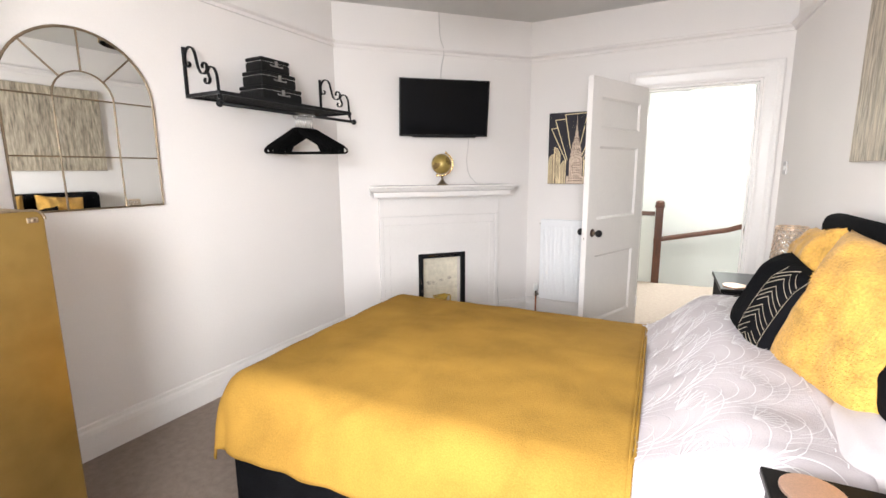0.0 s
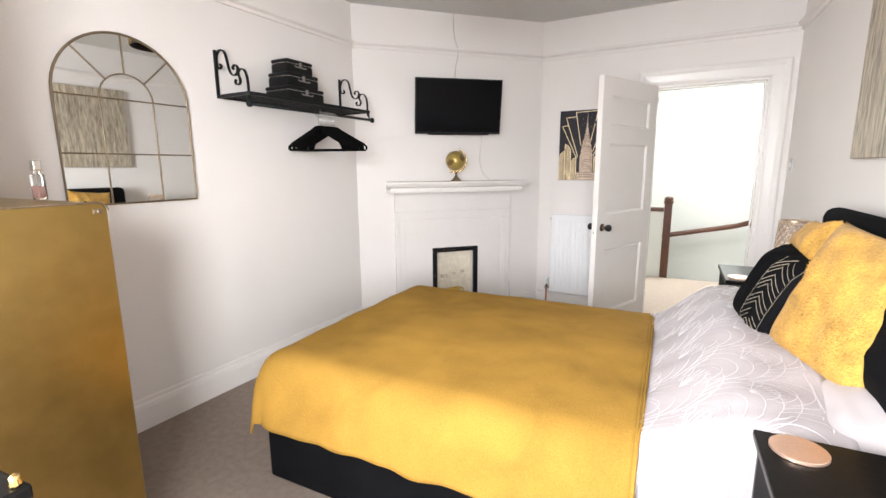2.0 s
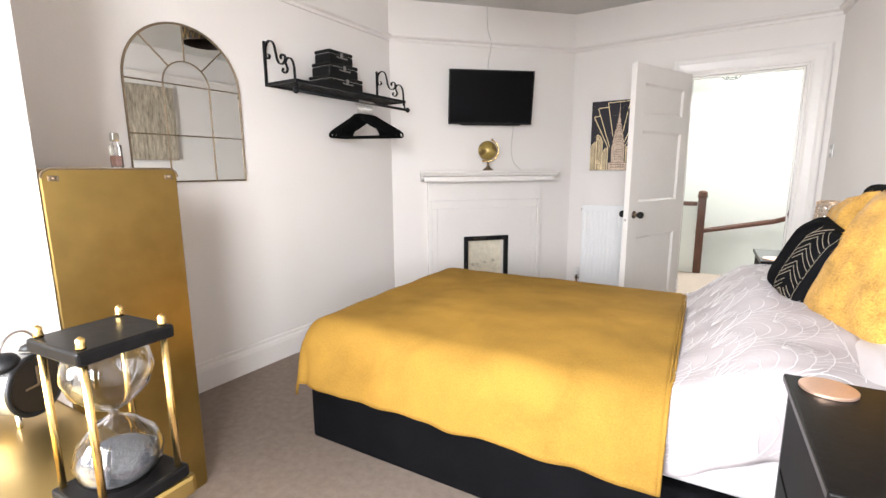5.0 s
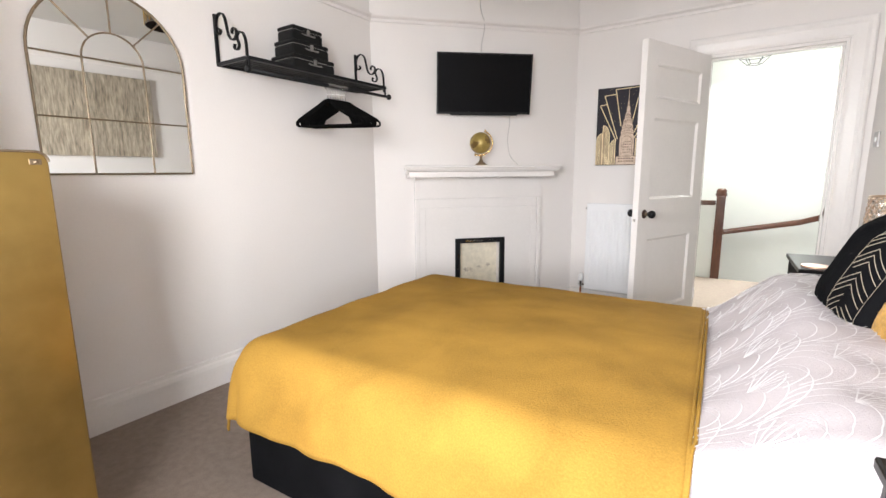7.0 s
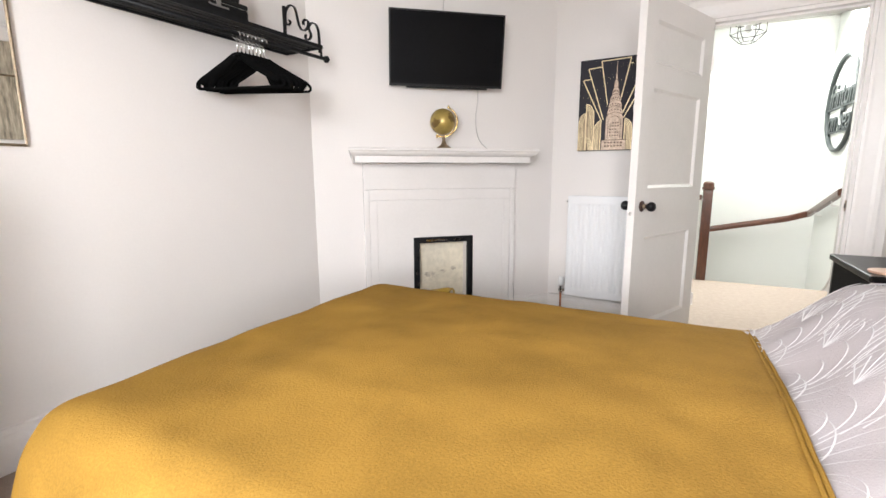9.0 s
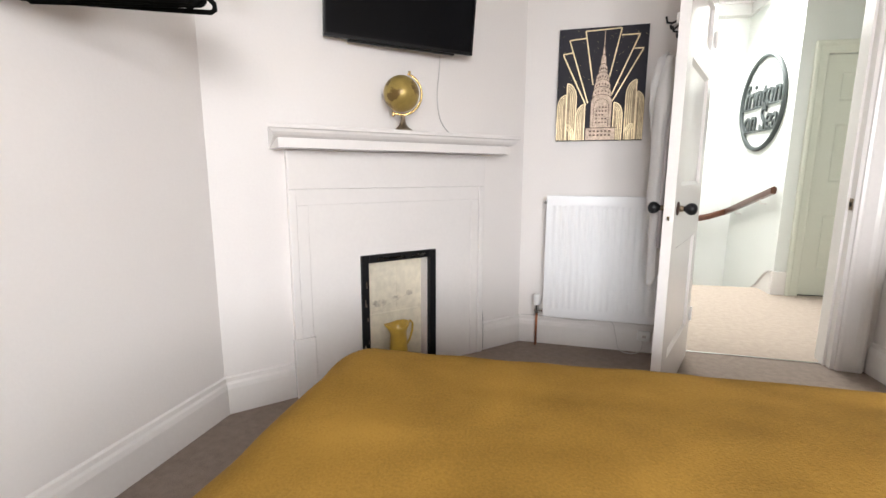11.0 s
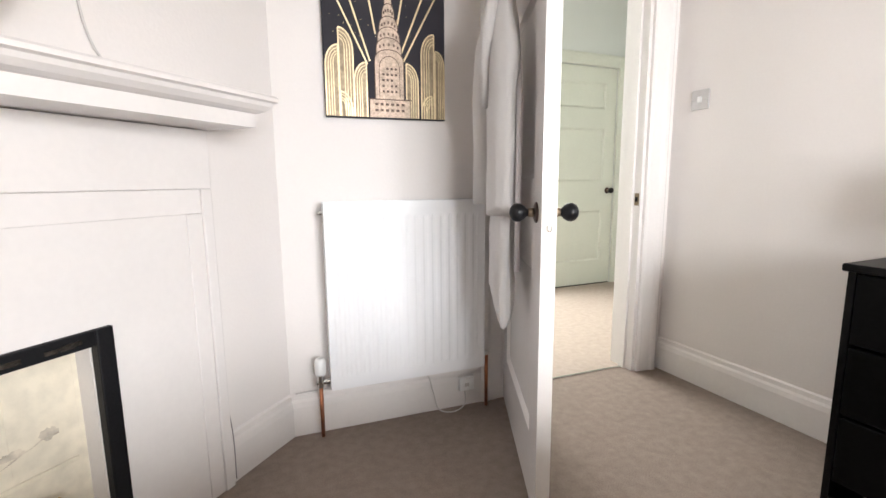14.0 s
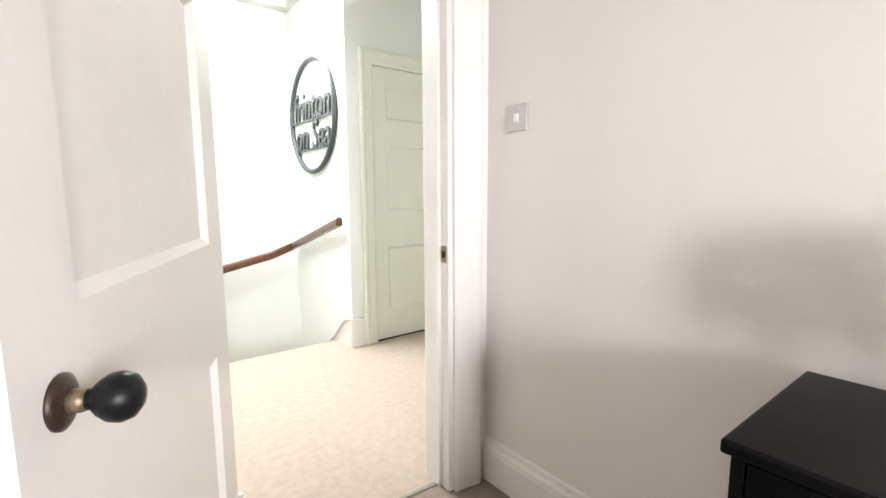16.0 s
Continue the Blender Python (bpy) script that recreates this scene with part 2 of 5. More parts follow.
# ---- landing ----
LY, LX, FARY, D2Y = 5.90, 0.835, 6.72, 5.675
slab("landing_floor", [(-0.352, THR + 0.03), (0.41, THR), (0.413, 4.15), (2.3, 4.15), (2.3, D2Y), (LX, D2Y), (LX, LY), (-1.7, LY), (-1.7, 4.23), (-0.352, 4.23)], -0.2, 0.0, LCARPET, "light beige cut-pile landing carpet", "carpet")
wall("wall_landing_sign", Vector((LX, FARY, 0)), Vector((LX, D2Y + 0.12, 0)), LANDWALL, "pale landing wall with round sign above the stairs", z0=-2.6, thick=0.12)
wall("wall_landing_far", Vector((-1.7, FARY, 0)), Vector((LX, FARY, 0)), LANDWALL, "pale landing wall beyond the stairwell", z0=-2.6, ext0=0.12, ext1=0.12)
wall("wall_landing_end", Vector((-1.7, 4.10, 0)), Vector((-1.7, FARY, 0)), LANDWALL, "plain pale wall at the left end of the landing", z0=-2.6)
wall("wall_landing_east", Vector((2.3, D2Y, 0)), Vector((2.3, 4.1, 0)), LANDWALL, "pale landing end wall")
D2X0, D2X1, D2Z = 1.03, 1.79, 1.975
wall("wall_landing_door", Vector((LX, D2Y, 0)), Vector((2.3, D2Y, 0)), LANDWALL, "pale landing wall round the cream door", hole=(D2X0 - LX, D2X1 - LX, 0, D2Z), ext1=0.12)
wall("wall_landing_rear", Vector((-0.36, 4.255, 0)), Vector((-1.7, 4.255, 0)), LANDWALL, "pale landing wall behind the bedroom", thick=0.04)
wall("wall_landing_back", Vector((2.3, 4.168, 0)), Vector((0.50, 4.168, 0)), LANDWALL, "pale landing wall beside the bedroom doorway", thick=0.03)
# The opening is assumed, to let the added landing lamp in.
lc = mesh_ob("landing_ceiling", holed(-1.85, 2.45, 4.1, 6.9, 0, 0.1, (-0.5, 0.8, 5.62, 6.62)), CEIL)
lc.matrix_world = Matrix(((1, 0, 0, 0), (0, 0, 1, 0), (0, 1, 0, H), (0, 0, 0, 1)))
tagged(lc, "plain white landing ceiling with an opening for the added lamp", "ceiling", kind="structure")

# ---- trim ----
MIRRORGLASS = mat("silvered_mirror", (0.86, 0.88, 0.87), 0.015, metal=1.0, vary=0.0)
BRONZE = mat("antique_bronze", (0.22, 0.165, 0.11), 0.45, metal=0.7, bump=0.2, scale=150, vary=0.3)
GOLDPAINT = mat("champagne_gold_print", (0.70, 0.56, 0.34), 0.4, metal=0.35, bump=0.1, scale=160, vary=0.25, mott=14)
GOLDDULL = mat("dull_gold_print", (0.27, 0.205, 0.13), 0.5, metal=0.25, bump=0.1, scale=120, vary=0.35, mott=18)
NIGHTCANVAS = mat("black_canvas", (0.016, 0.014, 0.022), 0.7, bump=0.4, scale=500, vary=0.3)
DARKBRONZE = mat("tarnished_bronze", (0.055, 0.032, 0.026), 0.4, metal=0.5, bump=0.15, scale=90, vary=0.35)
COPPER = mat("copper_pipe", (0.42, 0.17, 0.09), 0.35, metal=0.9, vary=0.25)
CHROME = mat("chrome", (0.75, 0.75, 0.74), 0.15, metal=1.0, vary=0.05)
WHITEPLASTIC = mat("white_plastic", (0.80, 0.80, 0.79), 0.3, vary=0.01)
VELVET = mat("black_velvet", (0.004, 0.004, 0.004), 0.95, bump=0.3, scale=400, vary=0.3, spec=0.04)
SHELFMESH = mat("black_wire_mesh", (0.012, 0.012, 0.012), 0.5, metal=0.3, vary=0.3)
CASE = mat("black_case_paper", (0.008, 0.008, 0.008), 0.5, bump=0.4, scale=220, vary=0.4, spec=0.15)
ROBE = mat("white_towelling", (0.66, 0.635, 0.62), 0.95, bump=1.0, scale=330, vary=0.05, sheen=0.3)
JUG = mat("mustard_enamel", (0.56, 0.36, 0.06), 0.3, vary=0.12, coat=0.3)
PLASTER = mat("cream_fireback", (0.68, 0.62, 0.50), 0.85, bump=0.5, scale=30, vary=0.16, mott=7, mottle=0.1)
FURM = mat("mustard_faux_fur", (0.45, 0.248, 0.048), 0.9, bump=0.9, scale=120, vary=0.36, sheen=0.1, mott=14, mottle=0.1)
TAUPE = mat("taupe_satin_cotton", (0.50, 0.457, 0.465), 0.5, bump=0.15, scale=300, vary=0.06, sheen=0.2)
EMBROID = mat("white_embroidery", (0.64, 0.615, 0.625), 0.45, vary=0.01, sheen=0.15)
ROSE = mat("rose_gold", (0.74, 0.50, 0.38), 0.32, metal=0.8, bump=0.1, scale=300, vary=0.12)
SILVERART = mat("silver_gold_texture", (0.42, 0.36, 0.28), 0.45, metal=0.3, bump=1.0, scale=16, vary=0.55, stretch=(5, 5, 0.7), mott=9)
PINKOIL = mat("rose_liquid", (0.62, 0.36, 0.30), 0.2, vary=0.05)
SAND = mat("black_sand", (0.02, 0.02, 0.024), 0.9, bump=0.6, scale=400, vary=0.4)
COPPERSHADE = mat("dark_patterned_shade", (0.035, 0.022, 0.016), 0.5, metal=0.3, vary=0.5, scale=25)
SIGNBLACK = mat("dark_slate_sign", (0.045, 0.055, 0.055), 0.5, vary=0.1)
GLASS = bpy.data.materials.new("clear_glass")
GLASS.use_nodes = True
gb = GLASS.node_tree.nodes["Principled BSDF"]
gb.inputs["Transmission Weight"].default_value, gb.inputs["Roughness"].default_value, gb.inputs["IOR"].default_value = 1.0, 0.01, 1.45
CRYSTAL = bpy.data.materials.new("amber_crystal")
CRYSTAL.use_nodes = True
gb = CRYSTAL.node_tree.nodes["Principled BSDF"]
gb.inputs["Base Color"].default_value = (0.95, 0.83, 0.72, 1)
gb.inputs["Transmission Weight"].default_value, gb.inputs["Roughness"].default_value, gb.inputs["IOR"].default_value = 0.75, 0.08, 1.5

SKIRT = [(0, 0), (-0.02, 0), (-0.02, 0.115), (-0.016, 0.135), (-0.010, 0.145), (-0.008, 0.162), (0, 0.168)]


def run(name, pts, profile, material, label, z=0.0):
    """Skirting or rail along the foot or face of walls, the room to the right of the path."""
    bm = sweep(bmesh.new(), profile, [(p[0], p[1], z) for p in pts])
    bmesh.ops.recalc_face_normals(bm, faces=bm.faces)
    return tagged(mesh_ob(name, bm, material), label, "trim", kind="structure")


CU = (B - A).normalized()
DU = (C - B).normalized()
onC = lambda s: A + CU * s
onD = lambda s: B + DU * s
ARW = 0.118
run("baseboard", [E0, A, onC(0.30)], SKIRT, GLOSS, "tall white moulded skirting under the mirror wall")
run("baseboard_b", [onC(1.37), B, onD(OX0 - ARW)], SKIRT, GLOSS, "tall white moulded skirting under the radiator")
run("baseboard_c", [C, D], SKIRT, GLOSS, "tall white moulded skirting behind the bed")
run("baseboard_d", [E1, E2, W2, W1, Vector((PIER, 0.30, 0))], SKIRT, GLOSS, "tall white moulded skirting in the window bay")
PRAIL = [(0, -0.026), (-0.014, -0.026), (-0.018, -0.008), (-0.040, 0.004), (-0.044, 0.016), (-0.020, 0.024), (0, 0.024)]
run("trim_picture_rail", [E0, A, B, C, D], PRAIL, WALL, "white-painted picture rail high on the walls", RAILZ)


def architrave(name, m, x0, x1, z, w, material, label, out=-1):
    """A moulded frame round an opening, in a wall's own frame; out -1: on the room side."""
    bm = bmesh.new()
    prof = [(0.0, 0.0), (w, 0.0), (w, 0.022), (w * 0.90, 0.027), (w * 0.74, 0.027), (w * 0.60, 0.021), (w * 0.2, 0.018), (w * 0.10, 0.019), (0.0, 0.015)]
    path = [(x0, 0, -1, 0), (x0, z, -1, 1), (x1, z, 1, 1), (x1, 0, 1, 0)]
    rings = []
    for x, zz, sx, sz in path:
        rings.append([bm.verts.new((x + sx * u, out * v, zz + sz * u)) for u, v in prof])
    k = len(prof)
    for a, b in zip(rings, rings[1:]):
        for j in range(k):
            bm.faces.new((a[j], a[(j + 1) % k], b[(j + 1) % k], b[j]))
    bm.faces.new(rings[0]), bm.faces.new(rings[-1])
    bmesh.ops.recalc_face_normals(bm, faces=bm.faces)
    ob = mesh_ob(name, bm, material)
    ob.matrix_world = m
    return tagged(ob, label, "door frame", kind="structure")


architrave("trim_doorway", DM, OX0, OX1, OZ, ARW, GLOSS, "white gloss moulded architrave round the doorway")
lin = boxes((OX0, 0.0, 0, OX0 + 0.018, 0.155, OZ - 0.018), (OX1 - 0.018, 0.0, 0, OX1, 0.155, OZ - 0.018), (OX0, 0.0, OZ - 0.018, OX1, 0.155, OZ),
            (OX0 + 0.018, 0.045, 0, OX0 + 0.03, 0.085, OZ - 0.03), (OX1 - 0.03, 0.045, 0, OX1 - 0.018, 0.085, OZ - 0.03), (OX0 + 0.018, 0.045, OZ - 0.03, OX1 - 0.018, 0.085, OZ - 0.018))
ob = mesh_ob("trim_door_lining", lin, GLOSS)
ob.matrix_world = DM
tagged(ob, "white gloss door lining with a stop bead", "door frame", kind="structure")
strike = thing("strike_plate", DM @ pose(OX1 - 0.019, 0.022, 0.885), "small brass strike plate let into the door lining", "strike plate")
part("plate", boxes((-0.003, -0.014, -0.03, 0.0, 0.014, 0.03), bevel=0.001), BRONZE, strike)
part("keep", boxes((-0.006, -0.008, -0.012, -0.002, 0.008, 0.012)), BLACK, strike)
bar = mesh_ob("trim_threshold", boxes((OX0 + 0.02, 0.058, 0.0, OX1 - 0.02, 0.072, 0.005), bevel=0.002), CHROME)
bar.matrix_world = DM
tagged(bar, "thin metal carpet strip at the doorway", "threshold", kind="structure")

# ---- bay window ----


def sash_window(name, p, q):
    """One sash window of the bay, in the opening of its wall."""
    m, length = wall_frame(p, q)
    hw, hh = length / 2 - WJ, WZ1 - WZ0
    w = thing(name, m @ pose(length / 2, 0.06, WZ0), "white-framed sash window of the bay", "window", kind="structure")
    part("window_frame", boxes((-hw, -0.03, 0, -hw + 0.045, 0.03, hh), (hw - 0.045, -0.03, 0, hw, 0.03, hh), (-hw + 0.045, -0.03, 0, hw - 0.045, 0.03, 0.06), (-hw + 0.045, -0.03, hh - 0.045, hw - 0.045, 0.03, hh),
                               (-hw + 0.045, -0.026, hh / 2 - 0.02, hw - 0.045, 0.026, hh / 2 + 0.02)), GLOSS, w)
    for z0, z1 in ((0.055, hh / 2 - 0.016), (hh / 2 + 0.016, hh - 0.04)):
        pane = part("pane", boxes((-hw + 0.04, -0.003, z0, hw - 0.04, 0.003, z1)), GLASS, w)
        pane.visible_shadow = False
    part("window_sill", boxes((-hw - 0.03, -0.13, -0.03, hw + 0.03, -0.032, 0.0), bevel=0.006), GLOSS, w)


for k, (p, q) in enumerate(BAY_SIDES):
    sash_window(("window_1", "window_3", "window_4")[k], p, q)

# ---- panelled doors ----


def door_leaf(name, m, width, height, material, label, rails=((0.0, 0.20), (0.725, 0.965), (1.50, 1.60), (1.83, 1.945))):
    """A three-panel door; x from hinge to free edge, y through the leaf."""
    d = thing(name, m, label, "door", kind="structure")
    t, st = 0.02, 0.105
    bm = boxes((0, -t, 0, st, t, height), (width - st, -t, 0, width, t, height), *[(st, -t, a, width - st, t, b) for a, b in rails])
    part("frame", bm, material, d)
    for (a0, a), (b, b1) in zip(rails, rails[1:]):
        p = part("panel", boxes((st, -0.008, a, width - st, 0.008, b)), material, d)
        mb = bmesh.new()
        for s in (-1, 1):
            for q0, q1 in (((st, a), (width - st, a)), ((width - st, a), (width - st, b)), ((width - st, b), (st, b)), ((st, b), (st, a))):
                dx, dz = q1[0] - q0[0], q1[1] - q0[1]
                L = math.hypot(dx, dz)
                nx, nz = -dz / L, dx / L
                mw = 0.028
                tx, tz = dx / L * mw, dz / L * mw
                y0, y1 = s * 0.0204, s * 0.0075
                vs = [mb.verts.new(v) for v in ((q0[0] - (nx + dx / L) * 0.003, y0, q0[1] - (nz + dz / L) * 0.003), (q1[0] - (nx - dx / L) * 0.003, y0, q1[1] - (nz - dz / L) * 0.003), (q1[0] - tx + nx * mw, y1, q1[1] - tz + nz * mw), (q0[0] + tx + nx * mw, y1, q0[1] + tz + nz * mw),
                                               (q0[0] + tx * 0.4 + nx * mw * 0.4, y0, q0[1] + tz * 0.4 + nz * mw * 0.4), (q1[0] - tx * 0.4 + nx * mw * 0.4, y0, q1[1] - tz * 0.4 + nz * mw * 0.4))]
                mb.faces.new((vs[0], vs[1], vs[5], vs[4])), mb.faces.new((vs[4], vs[5], vs[2], vs[3]))
        part("moulding", mb, material, d)
    return d


def knob(d, x, z, side):
    """A black ball knob with a brass collar and a rose, on one face of a door."""
    r = Matrix.Translation((x, side * 0.02, z)) @ Matrix.Rotation(radians(-90 * side), 4, "X")
    k = part("knob", lathe(bmesh.new(), [(0.010, 0.020), (0.011, 0.028), (0.018, 0.034), (0.0245, 0.044), (0.026, 0.055), (0.022, 0.066), (0.012, 0.073), (0.001, 0.075)], 24, r), PLASTIC, d, "round black door knob", True)
    part("collar", lathe(bmesh.new(), [(0.009, 0.006), (0.012, 0.008), (0.0125, 0.018), (0.011, 0.024)], 20, r), BRONZE, k, "worn brass collar", True)
    part("rose", lathe(bmesh.new(), [(0.029, 0.0), (0.029, 0.003), (0.022, 0.007), (0.011, 0.009)], 24, r), DARKBRONZE, k, "dark tarnished bronze rose", True)


HG = DM @ Vector((OX0 + 0.018, -0.012, 0))
FREE = Vector((-0.659, 3.303, 0))
hu = (FREE - HG).normalized()
DOORM = Matrix(((hu.x, -hu.y, 0, HG.x + 0.014 * hu.x), (hu.y, hu.x, 0, HG.y + 0.014 * hu.y), (0, 0, 1, 0.012), (0, 0, 0, 1)))   # a gap of 14 mm on the hinge side
LEAF = 0.782
door = door_leaf("door_1", DOORM, LEAF, 1.945, GLOSS, "open white gloss three-panel bedroom door with black knobs")
knob(door, LEAF - 0.070, 0.884, 1), knob(door, LEAF - 0.070, 0.884, -1)
part("lock_plate", boxes((LEAF - 0.001, -0.010, 0.80, LEAF + 0.002, 0.010, 0.90)), GLOSS, door)
part("latch", boxes((LEAF, -0.006, 0.838, LEAF + 0.008, 0.006, 0.856), bevel=0.002), CHROME, door)
for hz in (0.25, 1.70):
    part("hinge", tube(bmesh.new(), [(-0.004, 0.024, hz - 0.04), (-0.004, 0.024, hz + 0.04)], 0.007), GLOSS, door)

# coat hooks and robe on the back of the door
hooks = thing("coat_hook_rail", DOORM @ pose(LEAF - 0.22, -0.022, 1.62), "black double coat hooks on the back of the door", "coat hooks")
part("rail", boxes((-0.20, -0.012, -0.02, 0.20, 0.0, 0.02), bevel=0.003), GLOSS, hooks)
for hx in (-0.14, 0.0, 0.14):
    hb = bmesh.new()
    tube(hb, [(hx, -0.012, 0.01), (hx, -0.035, 0.0), (hx, -0.055, 0.005), (hx, -0.060, 0.028)], 0.0045)
    tube(hb, [(hx, -0.012, -0.01), (hx, -0.028, -0.025), (hx, -0.040, -0.02), (hx, -0.042, -0.005)], 0.004)
    part("hook", hb, IRON, hooks, "black wire hook", True)


def robe_layer(z1, z0, w1, w0, d1, d0, seed, hem=0.0, folds=0.10):
    """A hanging layer of cloth from z1 down to z0, flattened against the door, with soft upright folds."""
    bm = bmesh.new()
    n, k = 40, 64
    rows = []
    for i in range(n):
        f = i / (n - 1)
        g = min(1, f / 0.30) ** 0.7
        w, d = w1 + (w0 - w1) * g, d1 + (d0 - d1) * g
        row = []
        for j in range(k):
            a = 2 * math.pi * j / k
            c, s_ = math.cos(a), math.sin(a)
            fold = folds * (0.3 + 0.7 * f) * (math.sin(5 * a + seed + 0.8 * f) + 0.5 * math.sin(8 * a + 2 * seed))
            wr = 0.006 * noise.noise((3 * c + seed, 3 * s_, 4 * f))
            x = w * (abs(c) ** 0.8) * (1 if c > 0 else -1) * (1 + 0.3 * fold * abs(s_))
            row.append(bm.verts.new((x + wr, d * s_ * (1 + fold) + wr, z1 + (z0 - z1) * f - hem * f * f * max(0, c) - 0.012 * f * math.sin(3 * a + seed))))
        rows.append(row)
    for a, b in zip(rows, rows[1:]):
        for j in range(k):
            bm.faces.new((a[j], a[(j + 1) % k], b[(j + 1) % k], b[j]))
    bm.faces.new(rows[0]), bm.faces.new(list(reversed(rows[-1])))
    bmesh.ops.recalc_face_normals(bm, faces=bm.faces)
    return bm


robe = thing("bathrobe", DOORM @ pose(LEAF - 0.31, -0.088, 0), "white towelling bathrobe hanging from the door hooks", "bathrobe")
part("body", robe_layer(1.54, 0.87, 0.045, 0.150, 0.022, 0.050, 0.4), ROBE, robe, "", True)
part("skirt", robe_layer(1.00, 0.62, 0.10, 0.115, 0.03, 0.036, 2.1, 0.10), ROBE, robe, "longer folded lower layer", True)
sl = bmesh.new()
tube(sl, [(-0.06, -0.030, 1.50), (-0.10, -0.048, 1.40), (-0.125, -0.055, 1.25), (-0.13, -0.052, 1.08), (-0.13, -0.05, 0.89)], [0.022, 0.034, 0.036, 0.034, 0.038], 16)
part("sleeve", sl, ROBE, robe, "", True)
cl = bmesh.new()
for s_ in (-1, 1):
    tube(cl, [(0.0, -0.020, 1.555), (s_ * 0.045, -0.034, 1.52), (s_ * 0.060, -0.050, 1.43), (s_ * 0.035, -0.058, 1.32), (s_ * 0.01, -0.056, 1.20)], [0.012, 0.020, 0.022, 0.018, 0.008], 12)
part("collar", cl, ROBE, robe, "turned-over shawl collar", True)
# Belt is darker cotton than the robe, its shade put into the colour.
part("belt", tube(bmesh.new(), [(0.10, 0.03, 1.36), (0.142, 0.032, 1.2), (0.150, 0.03, 0.98), (0.146, 0.03, 0.70)], 0.009, 8), TAUPE, robe, "hanging belt end coloured darker for its shade", True)

# ---- fireplace ----
CM, CL = wall_frame(A, B)
fire = thing("fireplace", CM, "white-painted corner fireplace with moulded mantel shelf", "fireplace")
SL, SR = 0.302, 1.367
part("back_board", holed(SL, SR, 0, 1.135, -0.022, -0.001, (0.632, 1.048, 0, 0.642)), GLOSS, fire)
part("frieze", boxes((SL, -0.034, 0.967, SR, -0.0225, 1.135), bevel=0.003), GLOSS, fire)
part("jamb", boxes((SL, -0.034, 0, SL + 0.034, -0.0225, 0.9665), bevel=0.003), GLOSS, fire)
part("jamb", boxes((SR - 0.034, -0.034, 0, SR, -0.0225, 0.9665), bevel=0.003), GLOSS, fire)
part("inner_frame", boxes((SL + 0.0345, -0.028, 0.896, SR - 0.0345, -0.0225, 0.9665), (SL + 0.0345, -0.028, 0, 0.387, -0.0225, 0.8955), (1.282, -0.028, 0, SR - 0.0345, -0.0225, 0.8955), bevel=0.003), GLOSS, fire)
part("plinth", boxes((SL - 0.006, -0.042, 0, 0.392, -0.002, 0.285), bevel=0.004), GLOSS, fire)
MT = 1.225
prof = [(0.0, MT), (0.238, MT), (0.244, MT - 0.006), (0.244, MT - 0.016), (0.234, MT - 0.020), (0.230, MT - 0.030), (0.218, MT - 0.042), (0.204, MT - 0.048), (0.196, MT - 0.050), (0.196, MT - 0.088), (0.0, MT - 0.088)]
mb = bmesh.new()
ends = []
for s, k in ((0.240, -1), (1.390, 1)):
    ends.append([mb.verts.new((s + k * max(0, (d - 0.19)) * 0.9, -d, z)) for d, z in prof])
for j in range(len(prof)):
    mb.faces.new((ends[0][j], ends[0][(j + 1) % len(prof)], ends[1][(j + 1) % len(prof)], ends[1][j]))
mb.faces.new(ends[0]), mb.faces.new(ends[1])
bmesh.ops.recalc_face_normals(mb, faces=mb.faces)
part("mantel_shelf", mb, GLOSS, fire)
fr = boxes((0.628, -0.034, 0, 0.668, -0.004, 0.642), (1.012, -0.034, 0, 1.052, -0.004, 0.642), (0.668, -0.034, 0.602, 1.012, -0.004, 0.642), bevel=0.004)
part("fire_frame", fr, IRON, fire, "black chipped cast-iron frame")
wear = bmesh.new()
rw = random.Random(4)
for i in range(26):
    if i < 17:
        x = 0.70 + rw.random() * 0.27
        box(wear, x, -0.0355, 0.612 + rw.random() * 0.008, x + 0.008 + rw.random() * 0.03, -0.0338, 0.622 + rw.random() * 0.006)
    else:
        z = rw.random() * 0.5
        x = 0.632 + rw.random() * 0.025
        box(wear, x, -0.0355, z, x + 0.006, -0.0338, z + 0.01 + rw.random() * 0.025)
tagged(part("worn_paint", wear, CHROME, fire, "chipped pale paint on the iron frame"), kind="stuff")
rb = bmesh.new()
box(rb, 0.668, 0.062, 0, 1.012, 0.10, 0.606), box(rb, 0.70, 0.056, 0.30, 0.99, 0.0615, 0.312, 0.002), box(rb, 0.672, 0.058, 0.0, 0.69, 0.0615, 0.60), box(rb, 0.86, 0.059, 0.33, 1.0, 0.0615, 0.58, 0.001)
part("fireback", rb, PLASTER, fire, "cream-painted rough fireback")

SOOT = mat("sooted_plaster", (0.53, 0.47, 0.38), 0.9, bump=0.4, scale=40, vary=0.3, mott=20)
rc = random.Random(12)
crack = bmesh.new()
tube(crack, [(0.695 + 0.24 * i / 14, 0.0555 - 0.0005 * (i % 2), 0.315 + 0.085 * (i / 14) ** 1.2 + rc.uniform(-0.004, 0.004)) for i in range(15)], [0.0008 + 0.0010 * rc.random() for i in range(15)], 5)
part("crack", crack, SOOT, fire, "thin dark crack across the fireback")
